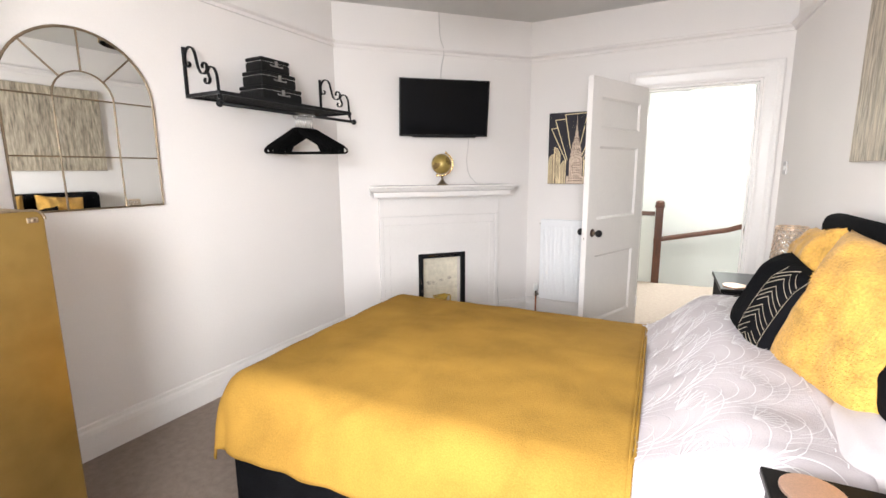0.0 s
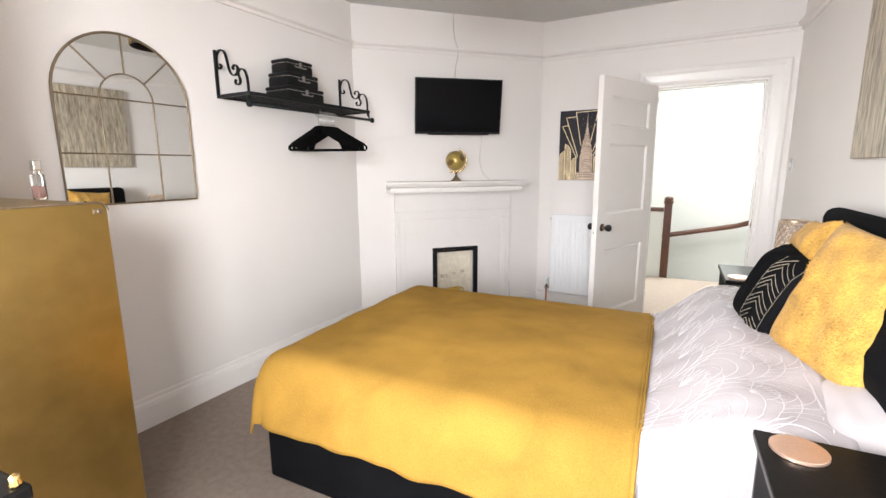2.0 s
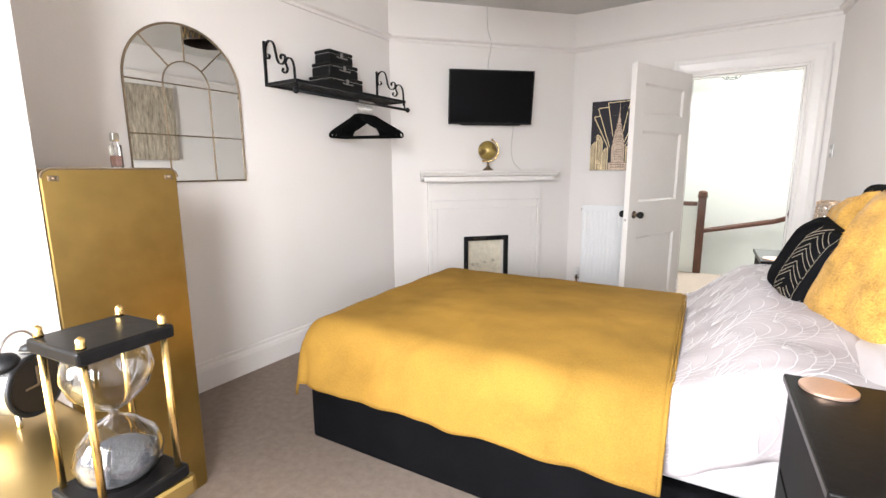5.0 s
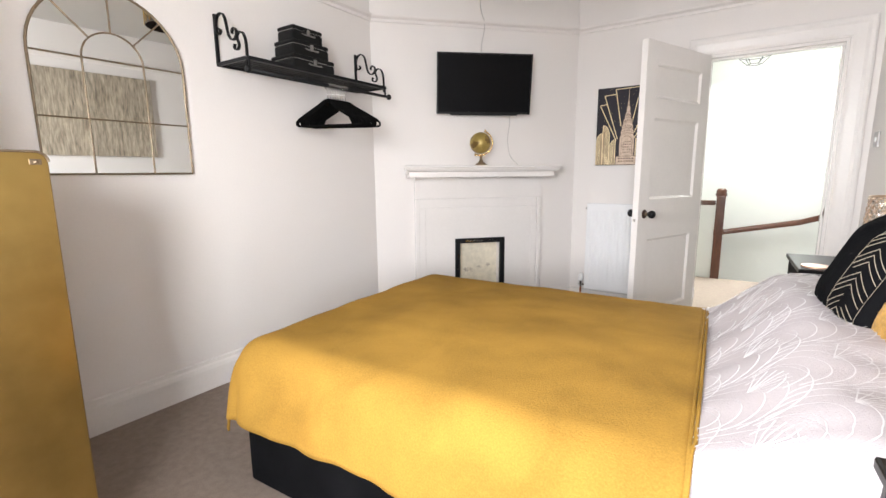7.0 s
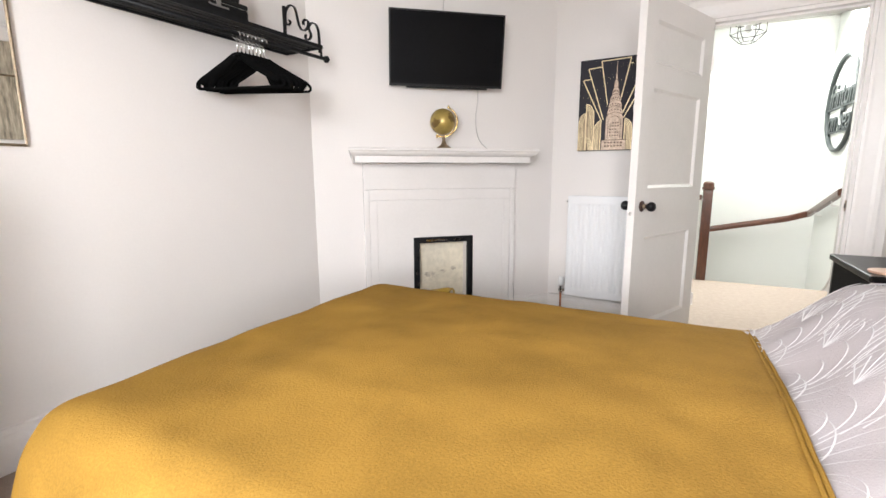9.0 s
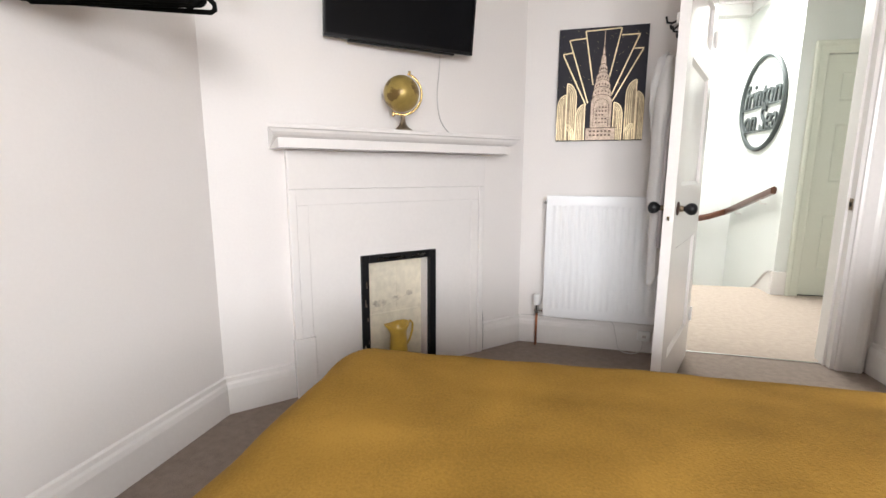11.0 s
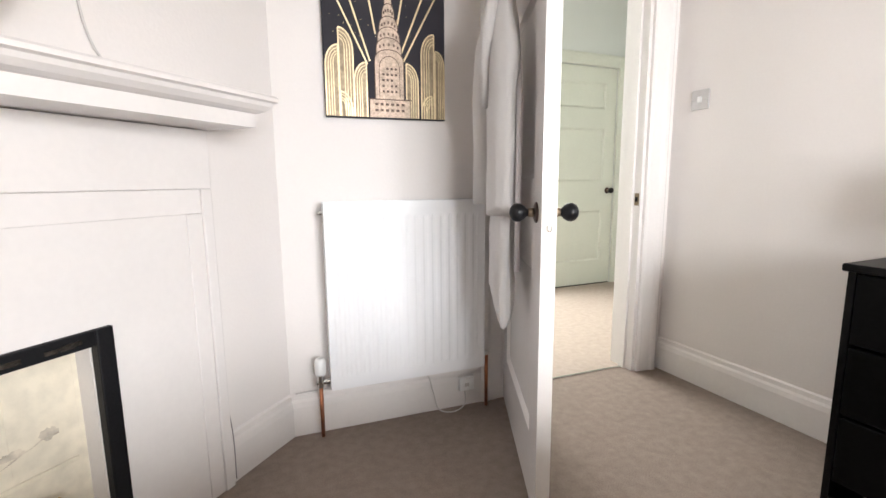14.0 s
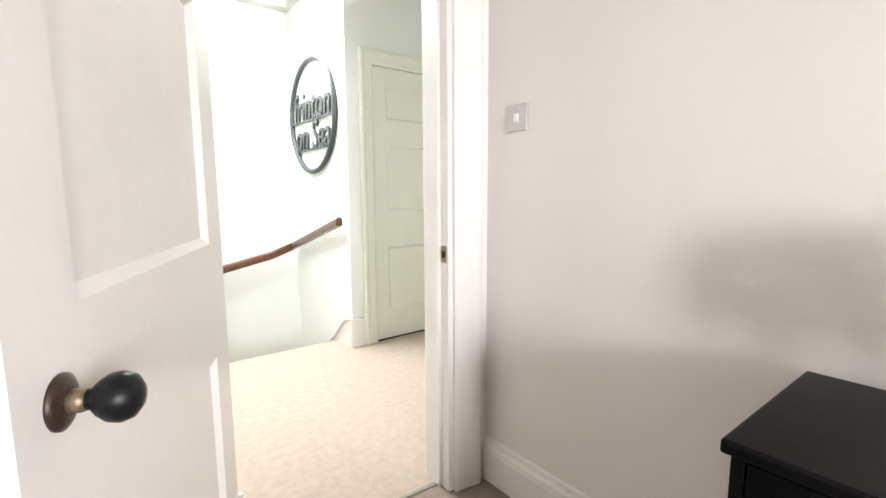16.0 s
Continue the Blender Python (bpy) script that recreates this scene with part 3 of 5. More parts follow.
for cx, cz, rx_, rz_ in ((0.765, 0.365, 0.050, 0.022), (0.86, 0.385, 0.034, 0.010), (0.935, 0.40, 0.022, 0.016)):
    st_ = bmesh.new()
    poly(st_, [(cx + rx_ * math.cos(a) * rc.uniform(0.65, 1.1), cz + rz_ * math.sin(a) * rc.uniform(0.6, 1.1)) for a in [2 * math.pi * i / 22 for i in range(22)]], 0.0553)
    part("soot_stain", st_, SOOT, fire, "faint sooty smudge")

jug = thing("jug", CM @ pose(0.838, -0.002, 0), "mustard yellow enamel jug standing in the fireplace", "jug")
jb = bmesh.new()
seg = 28
jp = [(0.052, 0.0), (0.057, 0.004), (0.055, 0.02), (0.049, 0.10), (0.045, 0.17), (0.043, 0.205), (0.046, 0.225), (0.060, 0.252)]
rings = []
for r, z in jp:
    row = []
    for j in range(seg):
        a = 2 * math.pi * j / seg
        lip = max(0, math.cos(a - math.pi)) ** 6 if z > 0.21 else 0
        rr = r * (1 + 0.35 * lip)
        row.append(jb.verts.new((rr * math.cos(a), rr * math.sin(a), z + 0.012 * lip + (0.012 * max(0, math.cos(a)) if z > 0.24 else 0))))
    rings.append(row)
for a, b in zip(rings, rings[1:]):
    for j in range(seg):
        jb.faces.new((a[j], a[(j + 1) % seg], b[(j + 1) % seg], b[j]))
jb.faces.new(list(reversed(rings[0])))
jo = part("body", jb, JUG, jug, "", True)
sm = jo.modifiers.new("shell", "SOLIDIFY")
sm.thickness = 0.003
part("handle", tube(bmesh.new(), [(0.050, 0, 0.248), (0.072, 0, 0.262), (0.085, 0, 0.245), (0.082, 0, 0.205), (0.066, 0, 0.16), (0.048, 0, 0.135)], 0.006, 8), JUG, jug, "", True)

# ---- globe on the mantel ----
globe = thing("globe", Matrix.Translation((-1.797, 3.384, MT)) @ pose(0, 0, 0, 0, 0, 20), "small antique gold desk globe on the mantel shelf", "globe")
part("base", lathe(bmesh.new(), [(0.046, 0.0), (0.047, 0.006), (0.038, 0.012), (0.020, 0.026), (0.011, 0.045), (0.009, 0.060), (0.013, 0.066), (0.008, 0.074)], 24), BRONZE, globe, "turned antique brass foot", True)
GC, GR = Vector((-0.006, 0, 0.168)), 0.081
part("meridian", tube(bmesh.new(), [(GC.x + 0.092 * math.cos(radians(a)), 0, GC.z + 0.092 * math.sin(radians(a))) for a in range(-118, 74, 8)], 0.005, 8), GOLD, globe, "brass half ring", True)
GLB = mat("antique_globe_print", (0.40, 0.29, 0.085), 0.32, metal=0.4, vary=0.12, scale=60, mott=12)
gn, gl = GLB.node_tree.nodes, GLB.node_tree.links
land, edge, blend = gn.new("ShaderNodeTexNoise"), gn.new("ShaderNodeValToRGB"), gn.new("ShaderNodeMix")
land.inputs["Scale"].default_value, land.inputs["Detail"].default_value = 13, 5
edge.color_ramp.elements[0].position, edge.color_ramp.elements[1].position = 0.53, 0.57
blend.data_type = "RGBA"
gl.new(gn["Texture Coordinate"].outputs["Object"], land.inputs[0]), gl.new(land.outputs[0], edge.inputs[0]), gl.new(edge.outputs[0], blend.inputs[0])
gl.new(gn["Color Ramp"].outputs[0], blend.inputs[6])
blend.inputs[7].default_value = (0.17, 0.105, 0.03, 1)
gl.new(blend.outputs[2], gn["Principled BSDF"].inputs["Base Color"])
part("ball", lathe(bmesh.new(), [(GR * math.sin(radians(a)), -GR * math.cos(radians(a))) for a in range(2, 180, 8)], 32, Matrix.Translation(GC) @ pose(0, 0, 0, 0, 22, 0)), GLB, globe, "gold world map ball", True)
for s in (-1, 1):
    part("finial", lathe(bmesh.new(), [(0.004, 0.0), (0.007, 0.004), (0.004, 0.009), (0.008, 0.015), (0.001, 0.021)], 14, Matrix.Translation(GC) @ pose(0, 0, 0, 0, 22, 0) @ Matrix.Translation((0, 0, 0.087 if s > 0 else -0.087)) @ Matrix.Rotation(0 if s > 0 else math.pi, 4, "X")), GOLD, globe, "", True)

# ---- television ----
tvx = (Vector((-1.489, 3.638, 2.048)) - Vector((-2.053, 3.171, 2.048))).normalized()
tvup = (Vector((-1.771, 3.405, 2.048)) - Vector((-1.809, 3.453, 1.613))).normalized()
tvy = tvup.cross(tvx).normalized()
TVM = Matrix(((tvx.x, tvy.x, tvup.x, -1.79), (tvx.y, tvy.y, tvup.y, 3.429), (tvx.z, tvy.z, tvup.z, 1.8305), (0, 0, 0, 1)))
tv = thing("television", TVM, "flat black wall-mounted television tilted slightly down", "television")
part("body", boxes((-0.366, 0.004, -0.218, 0.366, 0.030, 0.218), (-0.22, 0.030, -0.19, 0.22, 0.055, 0.08), bevel=0.004), PLASTIC, tv)
part("screen", boxes((-0.357, 0.0, -0.203, 0.357, 0.0045, 0.210)), SCREEN, tv, "glossy black screen")
part("bezel", boxes((-0.366, -0.002, -0.2185, 0.366, 0.0045, -0.2035), (-0.366, -0.002, 0.2105, 0.366, 0.0045, 0.2185), (-0.366, -0.002, -0.203, -0.3575, 0.0045, 0.21), (0.3575, -0.002, -0.203, 0.366, 0.0045, 0.21)), PLASTIC, tv)
part("foot_bar", boxes((-0.26, 0.006, -0.228, 0.27, 0.026, -0.2185), bevel=0.003), PLASTIC, tv)
part("bracket", boxes((-0.10, 0.055, -0.10, 0.10, 0.12, 0.06)), IRON, tv)


def cable(name, pts, r, material, label):
    """A cable along points, rounded between them."""
    cu = []
    v = [Vector(p) for p in pts]
    for i in range(len(v) - 1):
        p0, p1, p2, p3 = v[max(0, i - 1)], v[i], v[i + 1], v[min(len(v) - 1, i + 2)]
        for k in range(6):
            t = k / 6
            cu.append(0.5 * ((2 * p1) + (p2 - p0) * t + (2 * p0 - 5 * p1 + 4 * p2 - p3) * t * t + (3 * p1 - p0 - 3 * p2 + p3) * t ** 3))
    cu.append(v[-1])
    o = mesh_ob(name, tube(bmesh.new(), cu, r, 6), material, True)
    return tagged(o, label, "cable")


# White plastic greyed: the shadow along the cables is put into its colour.
CABLE = mat("shade_greyed_white", (0.56, 0.53, 0.51), 0.5, vary=0.05)
cw = lambda s, z, d=0.005: CM @ Vector((s, -d, z))
cable("aerial_cable", [cw(0.835, H - 0.002), cw(0.842, 2.40, 0.008), cw(0.862, RAILZ + 0.02, 0.032), cw(0.868, RAILZ - 0.05, 0.012), cw(0.85, 2.14), cw(0.845, 1.95)], 0.004, CABLE, "thin white aerial cable hanging down to the television")
cable("power_cable", [cw(1.09, 1.66), cw(1.088, 1.55), cw(1.075, 1.42), cw(1.10, 1.30), cw(1.17, MT + 0.004, 0.006)], 0.0035, CABLE, "thin white power cable from television to mantel")
# Thin tube drawn as the shadow line between surround and wall.
cable("surround_shadow_line", [cw(SR + 0.006, 1.13), cw(SR + 0.007, 0.8), cw(SR + 0.006, 0.4), cw(SR + 0.014, 0.17, 0.022), cw(SR + 0.014, 0.01, 0.022)], 0.0016, mat("shadow_line_grey", (0.22, 0.21, 0.21), 0.5, vary=0.1), "thin grey line standing for the shadow gap beside the fireplace")

# ---- deco canvas ----
art = thing("art_canvas", DM @ Matrix.Translation(((DMI @ Vector((-0.865, 4.05, 0))).x, 0, 1.518)), "black canvas print with gold art deco tower", "canvas picture")
AW, AH = 0.460, 0.597
part("canvas", boxes((-AW / 2, -0.028, -AH / 2, AW / 2, -0.002, AH / 2), bevel=0.003), NIGHTCANVAS, art)


def strip(bm, p, q, w, y=-0.0288):
    p, q = Vector((p[0], y, p[1])), Vector((q[0], y, q[1]))
    d = (q - p).normalized()
    n = Vector((-d.z, 0, d.x)) * w / 2
    bm.faces.new([bm.verts.new(v) for v in (p + n, q + n, q - n, p - n)])


def art_xy(u, v):
    return (u - 0.5) * AW, (0.5 - v) * AH


for pts in ([(0.41, 0.50), (0.30, 0.03), (0.70, 0.02), (0.58, 0.48)], [(0.36, 0.66), (0.12, 0.10), (0.31, 0.09), (0.31, 0.06)], [(0.34, 0.68), (0.05, 0.22), (0.16, 0.21), (0.155, 0.18)],
            [(0.62, 0.60), (0.90, 0.08), (0.70, 0.08)], [(0.63, 0.66), (0.95, 0.20), (0.83, 0.20)]):
    rays = bmesh.new()
    for a, b in zip(pts, pts[1:]):
        strip(rays, art_xy(*a), art_xy(*b), 0.0065)
    part("ray", rays, GOLDPAINT, art, "thin gold deco ray")


def arch_block(side_u, w, top, bottom, flip):
    """A deco tower with a quarter-round top: outline and inner lines."""
    fill, line = bmesh.new(), bmesh.new()
    for k, inset in enumerate((0.0, 0.22, 0.42, 0.6)):
        pts = []
        ww = w * (1 - inset)
        for i in range(9):
            a = math.pi / 2 * i / 8
            u = ww * (1 - math.cos(a))
            pts.append((u, top + inset * w * 0.9 + ww * 1.2 * (1 - math.sin(a))))
        conv = [art_xy(side_u + (w if flip else 0) + (-1 if flip else 1) * (inset * w + u), v) for u, v in pts]
        base = [art_xy(side_u + (w if flip else 0) + (-1 if flip else 1) * inset * w, bottom)]
        seq = base + conv + [art_xy(side_u + (0 if flip else w), bottom)]
        if k == 0:
            poly(fill, seq if not flip else list(reversed(seq)), -0.0286)
        for a, b in zip(seq, seq[1:]):
            strip(line, a, b, 0.0055 if k == 0 else 0.003, -0.0292 - 0.0001 * k)
    part("tower_block", fill, GOLDDULL, art)
    part("tower_outline", line, GOLDPAINT, art, "bright gold outline")


for u, w, top, flip in ((0.115, 0.11, 0.48, True), (0.01, 0.10, 0.58, False), (0.23, 0.10, 0.67, False), (0.12, 0.09, 0.85, True), (0.66, 0.10, 0.66, True), (0.79, 0.11, 0.47, False), (0.91, 0.08, 0.57, True), (0.79, 0.09, 0.85, False)):
    arch_block(u, w, top, 0.995, flip)
tower, det = bmesh.new(), bmesh.new()
PALEGOLD = mat("pale_gold_print", (0.50, 0.38, 0.29), 0.5, metal=0.15, bump=0.1, scale=150, vary=0.35, mott=30)
poly(tower, [art_xy(*p) for p in ((0.509, 0.30), (0.516, 0.03), (0.520, 0.03), (0.527, 0.30))], -0.0293)
TIERS = [(0.16, 0.014), (0.235, 0.030), (0.315, 0.050), (0.388, 0.076), (0.452, 0.092), (0.515, 0.105), (0.585, 0.120)]
for k, (v, hwid) in enumerate(TIERS):
    low = TIERS[k + 1][0] + 0.055 if k < len(TIERS) - 1 else 0.885
    y = -0.0294 - 0.0002 * k
    rim = [(0.517 - hwid * math.cos(math.pi * i / 12), v + 0.075 * (1 - math.sin(math.pi * i / 12) ** 0.8)) for i in range(13)]
    outline = [art_xy(*p) for p in [(0.517 - hwid, low)] + rim + [(0.517 + hwid, low)]]
    poly(tower, outline, y)
    for a, b in zip(outline, outline[1:]):
        strip(det, a, b, 0.0032, y - 0.0001)
    for i in range(2, 11, 2) if 1 < k < 6 else ():
        c = art_xy(0.517 - hwid * 0.8 * math.cos(math.pi * i / 12), v + 0.062 - 0.030 * math.sin(math.pi * i / 12))
        strip(det, c, (c[0], c[1] - 0.010), 0.006, y - 0.00012)
poly(tower, [art_xy(*p) for p in ((0.35, 0.995), (0.352, 0.885), (0.682, 0.885), (0.685, 0.995))], -0.0309)
part("spire", tower, PALEGOLD, art, "pale gold tower with scalloped tiers and a spire")
inner = [art_xy(0.517 - 0.085 * math.cos(math.pi * i / 12), 0.70 - 0.075 * math.sin(math.pi * i / 12)) for i in range(13)]
inner = [art_xy(0.432, 0.87)] + inner + [art_xy(0.602, 0.87)]
for a, b in zip(inner, inner[1:]):
    strip(det, a, b, 0.0025, -0.0310)
for r, c in itertools.product(range(5), range(4)):
    if (r * 3 + c * 5) % 7:
        p = art_xy(0.456 + c * 0.035, 0.70 + r * 0.034)
        strip(det, p, (p[0] + 0.009, p[1]), 0.008, -0.0310)
for r, c in itertools.product(range(2), range(6)):
    p = art_xy(0.392 + c * 0.044, 0.915 + r * 0.036)
    strip(det, p, (p[0] + 0.012, p[1]), 0.009, -0.0313)
strip(det, art_xy(0.335, 0.885), art_xy(0.70, 0.885), 0.004, -0.0313)
part("print_detail", det, mat("brown_print_line", (0.10, 0.06, 0.045), 0.6, vary=0.2), art, "dark printed windows and arcs")
stars = bmesh.new()
rs = random.Random(9)
for i in range(60):
    u, v = rs.random() * 0.94 + 0.03, rs.random() * 0.5 + 0.02
    p = art_xy(u, v)
    strip(stars, p, (p[0] + 0.0022, p[1]), 0.0022, -0.0284)
tagged(part("star_speck", stars, GOLDPAINT, art), kind="stuff")

# ---- radiator ----
rx0, rx1 = (DMI @ Vector((-1.122, 4.08, 0))).x, (DMI @ Vector((-0.487, 4.05, 0))).x
rad = thing("radiator", DM @ Matrix.Translation((rx0, 0, 0.193)), "white panel radiator under the picture", "radiator")
RW, RH = rx1 - rx0, 0.712
pb = bmesh.new()
nf = 17
pitch = (RW - 0.036) / nf
cols = []
for i in range(nf):
    x = 0.018 + i * pitch
    cols += [(x, 0), (x + pitch * 0.22, 1), (x + pitch * 0.5, 1), (x + pitch * 0.72, 0)]
cols = [(0, 0)] + cols + [(RW, 0)]
zs = [(0.0, 0), (0.045, 0), (0.062, 1), (RH - 0.062, 1), (RH - 0.045, 0), (RH, 0)]
grid = [[pb.verts.new((x, -0.082 + 0.0026 * f * g, z)) for x, f in cols] for z, g in zs]
for a, b in zip(grid, grid[1:]):
    for j in range(len(cols) - 1):
        pb.faces.new((a[j], a[j + 1], b[j + 1], b[j]))
part("front_panel", pb, RADWHITE, rad, "fluted white steel panel")
part("side_cover", boxes((-0.004, -0.084, 0.006, 0.0, -0.025, RH), bevel=0.001), RADWHITE, rad)
part("side_cover", boxes((RW, -0.084, 0.006, RW + 0.004, -0.025, RH), bevel=0.001), RADWHITE, rad)
tg = boxes((-0.004, -0.086, RH - 0.008, RW + 0.004, -0.076, RH + 0.006), (-0.004, -0.034, RH - 0.008, RW + 0.004, -0.025, RH + 0.006))
for i in range(60):
    x = 0.004 + i * (RW - 0.01) / 60
    box(tg, x, -0.076, RH - 0.004, x + 0.0035, -0.034, RH + 0.003)
part("top_grille", tg, RADWHITE, rad)
part("back_panel", boxes((0, -0.034, 0.0, RW, -0.026, RH - 0.01)), RADWHITE, rad)
part("bracket", boxes((0.10, -0.026, 0.05, 0.13, -0.001, RH - 0.1)), RADWHITE, rad)
part("bracket", boxes((RW - 0.13, -0.026, 0.05, RW - 0.10, -0.001, RH - 0.1)), RADWHITE, rad)
part("bleed_valve", lathe(bmesh.new(), [(0.009, 0), (0.009, 0.012), (0.005, 0.02)], 12, Matrix.Translation((-0.004, -0.055, RH - 0.035)) @ Matrix.Rotation(radians(-90), 4, "Y")), CHROME, rad)
vz = 0.03
part("valve_body", tube(bmesh.new(), [(-0.004, -0.055, vz), (-0.055, -0.055, vz)], 0.011, 12), CHROME, rad, "chrome valve")
part("valve_stem", lathe(bmesh.new(), [(0.013, -0.02), (0.015, 0.0), (0.013, 0.018), (0.012, 0.03)], 14, Matrix.Translation((-0.04, -0.055, vz))), CHROME, rad)
part("thermostat_head", lathe(bmesh.new(), [(0.017, 0.0), (0.021, 0.006), (0.021, 0.05), (0.018, 0.062), (0.012, 0.066)], 20, Matrix.Translation((-0.04, -0.055, vz + 0.03))), WHITEPLASTIC, rad, "white thermostatic head", True)
part("pipe", tube(bmesh.new(), [(-0.04, -0.055, vz - 0.01), (-0.04, -0.055, -0.193)], 0.0075, 12), COPPER, rad, "bare copper pipe", True)
part("pipe", tube(bmesh.new(), [(RW + 0.025, -0.055, vz + 0.02), (RW + 0.025, -0.055, -0.193)], 0.0075, 12), COPPER, rad, "bare copper pipe", True)
part("lockshield", tube(bmesh.new(), [(RW, -0.055, vz + 0.02), (RW + 0.03, -0.055, vz + 0.02)], 0.012, 12), CHROME, rad)
dw = lambda x, z, d: DM @ Vector((x, -d, z))
cable("phone_cable", [dw(0.02, 0.172, 0.012), dw(rx0 - 0.03, 0.175, 0.014), dw(rx0 + 0.2, 0.166, 0.024), dw(rx0 + 0.38, 0.18, 0.03), dw(rx0 + 0.42, 0.10, 0.035), dw(rx0 + 0.44, 0.02, 0.05), dw(rx0 + 0.50, 0.006, 0.07), dw(rx0 + 0.56, 0.02, 0.05), dw(rx0 + 0.57, 0.075, 0.028)], 0.0028, CABLE, "loose white cable looped along the skirting")
jack = thing("phone_socket", DM @ pose(rx0 + 0.575, -0.020, 0.105), "small white phone socket on the skirting", "socket")
part("plate", boxes((-0.035, -0.022, -0.03, 0.035, 0.0, 0.03), bevel=0.004), WHITEPLASTIC, jack)
part("jack", boxes((-0.010, -0.0235, -0.010, 0.010, -0.0215, 0.006)), CABLE, jack)

HM, HL = wall_frame(C, D)
HMI = HM.inverted()
sw = thing("light_switch", HM @ pose((HMI @ Vector((0.57, 3.858, 0))).x, 0, 1.342), "square white light switch on the wall", "light switch")
part("plate", boxes((-0.044, -0.009, -0.044, 0.044, 0, 0.044), bevel=0.003), mat("brushed_steel_plate", (0.52, 0.50, 0.50), 0.4, metal=0.5, vary=0.05), sw, "grey metal plate")
part("rocker", boxes((-0.010, -0.014, -0.014, 0.010, -0.008, 0.014), bevel=0.002), WHITEPLASTIC, sw)
for s in (-1, 1):
    part("screw", lathe(bmesh.new(), [(0.0035, 0), (0.003, 0.001)], 10, Matrix.Translation((s * 0.031, -0.009, 0)) @ Matrix.Rotation(radians(90), 4, "X")), CHROME, sw)

# ---- arched mirror ----
MM, ML = wall_frame(E0, A)
MMI = MM.inverted()
MX = (MMI @ Vector((-2.53, 1.240, 0))).x
mir = thing("arched_mirror", MM @ pose(MX, -0.004, 1.178), "arched window-pane mirror with thin bronze bars", "mirror")
MW, MH = 0.298, 0.785
SPR = MH - MW


def arch_pts(w, spring, n=24):
    return [(w, 0.0)] + [(w * math.cos(math.pi * i / n), spring + w * math.sin(math.pi * i / n)) for i in range(n + 1)] + [(-w, 0.0)]


gm = bmesh.new()
gm.faces.new([gm.verts.new((x, -0.010, z)) for x, z in arch_pts(MW - 0.003, SPR)])
part("glass", gm, MIRRORGLASS, mir, "silvered mirror glass")
bk = bmesh.new()
f0 = [bk.verts.new((x, -0.009, z)) for x, z in arch_pts(MW - 0.004, SPR)]
f1 = [bk.verts.new((x, 0.002, z)) for x, z in arch_pts(MW - 0.004, SPR)]
bk.faces.new(f1)
for i in range(len(f0)):
    bk.faces.new((f0[i], f0[(i + 1) % len(f0)], f1[(i + 1) % len(f0)], f1[i]))
part("backing", bk, IRON, mir)
part("rim", tube(bmesh.new(), [(x, -0.010, z) for x, z in arch_pts(MW, SPR)], 0.006, 8, closed=True), BRONZE, mir, "thin antique bronze rim")
IR = MW * 0.40
bars = [[(-MW, SPR * 0.48), (MW, SPR * 0.48)], [(-MW, SPR), (MW, SPR)], [(-IR, 0), (-IR, SPR)], [(IR, 0), (IR, SPR)]]
bars += [[(IR * math.cos(a), SPR + IR * math.sin(a)), (MW * math.cos(a), SPR + MW * math.sin(a))] for a in (radians(45), radians(90), radians(135))]
for bb in bars:
    part("bar", tube(bmesh.new(), [(x, -0.012, z) for x, z in bb], 0.0035, 6), BRONZE, mir)
part("inner_arch", tube(bmesh.new(), [(IR * math.cos(math.pi * i / 18), -0.012, SPR + IR * math.sin(math.pi * i / 18)) for i in range(19)], 0.0035, 6), BRONZE, mir)

# ---- wall shelf with hanging rod ----
SX0, SX1 = (MMI @ Vector((-2.5, 1.725, 0))).x, (MMI @ Vector((-2.5, 2.765, 0))).x
shelf = thing("wall_shelf", MM @ pose(0, 0, 1.745), "black iron wall shelf with scroll brackets and rod", "shelf")
SDEP = 0.280
part("frame", boxes((SX0, -SDEP, -0.010, SX1, -SDEP + 0.012, 0.008), (SX0, -0.014, -0.010, SX1, -0.002, 0.008), (SX0, -SDEP + 0.012, -0.010, SX0 + 0.012, -0.014, 0.008), (SX1 - 0.012, -SDEP + 0.012, -0.010, SX1, -0.014, 0.008)), IRON, shelf)
ms = bmesh.new()
nb = 118
for i in range(nb):
    x = SX0 + 0.012 + (SX1 - SX0 - 0.024) * i / nb
    box(ms, x, -SDEP + 0.012, -0.001, x + 0.0042, -0.014, 0.002)
for i in range(1, 8):
    y = -SDEP + i * SDEP / 8
    box(ms, SX0 + 0.01, y, -0.004, SX1 - 0.01, y + 0.004, -0.001)
part("wire_mesh", ms, SHELFMESH, shelf, "fine black wire mesh")
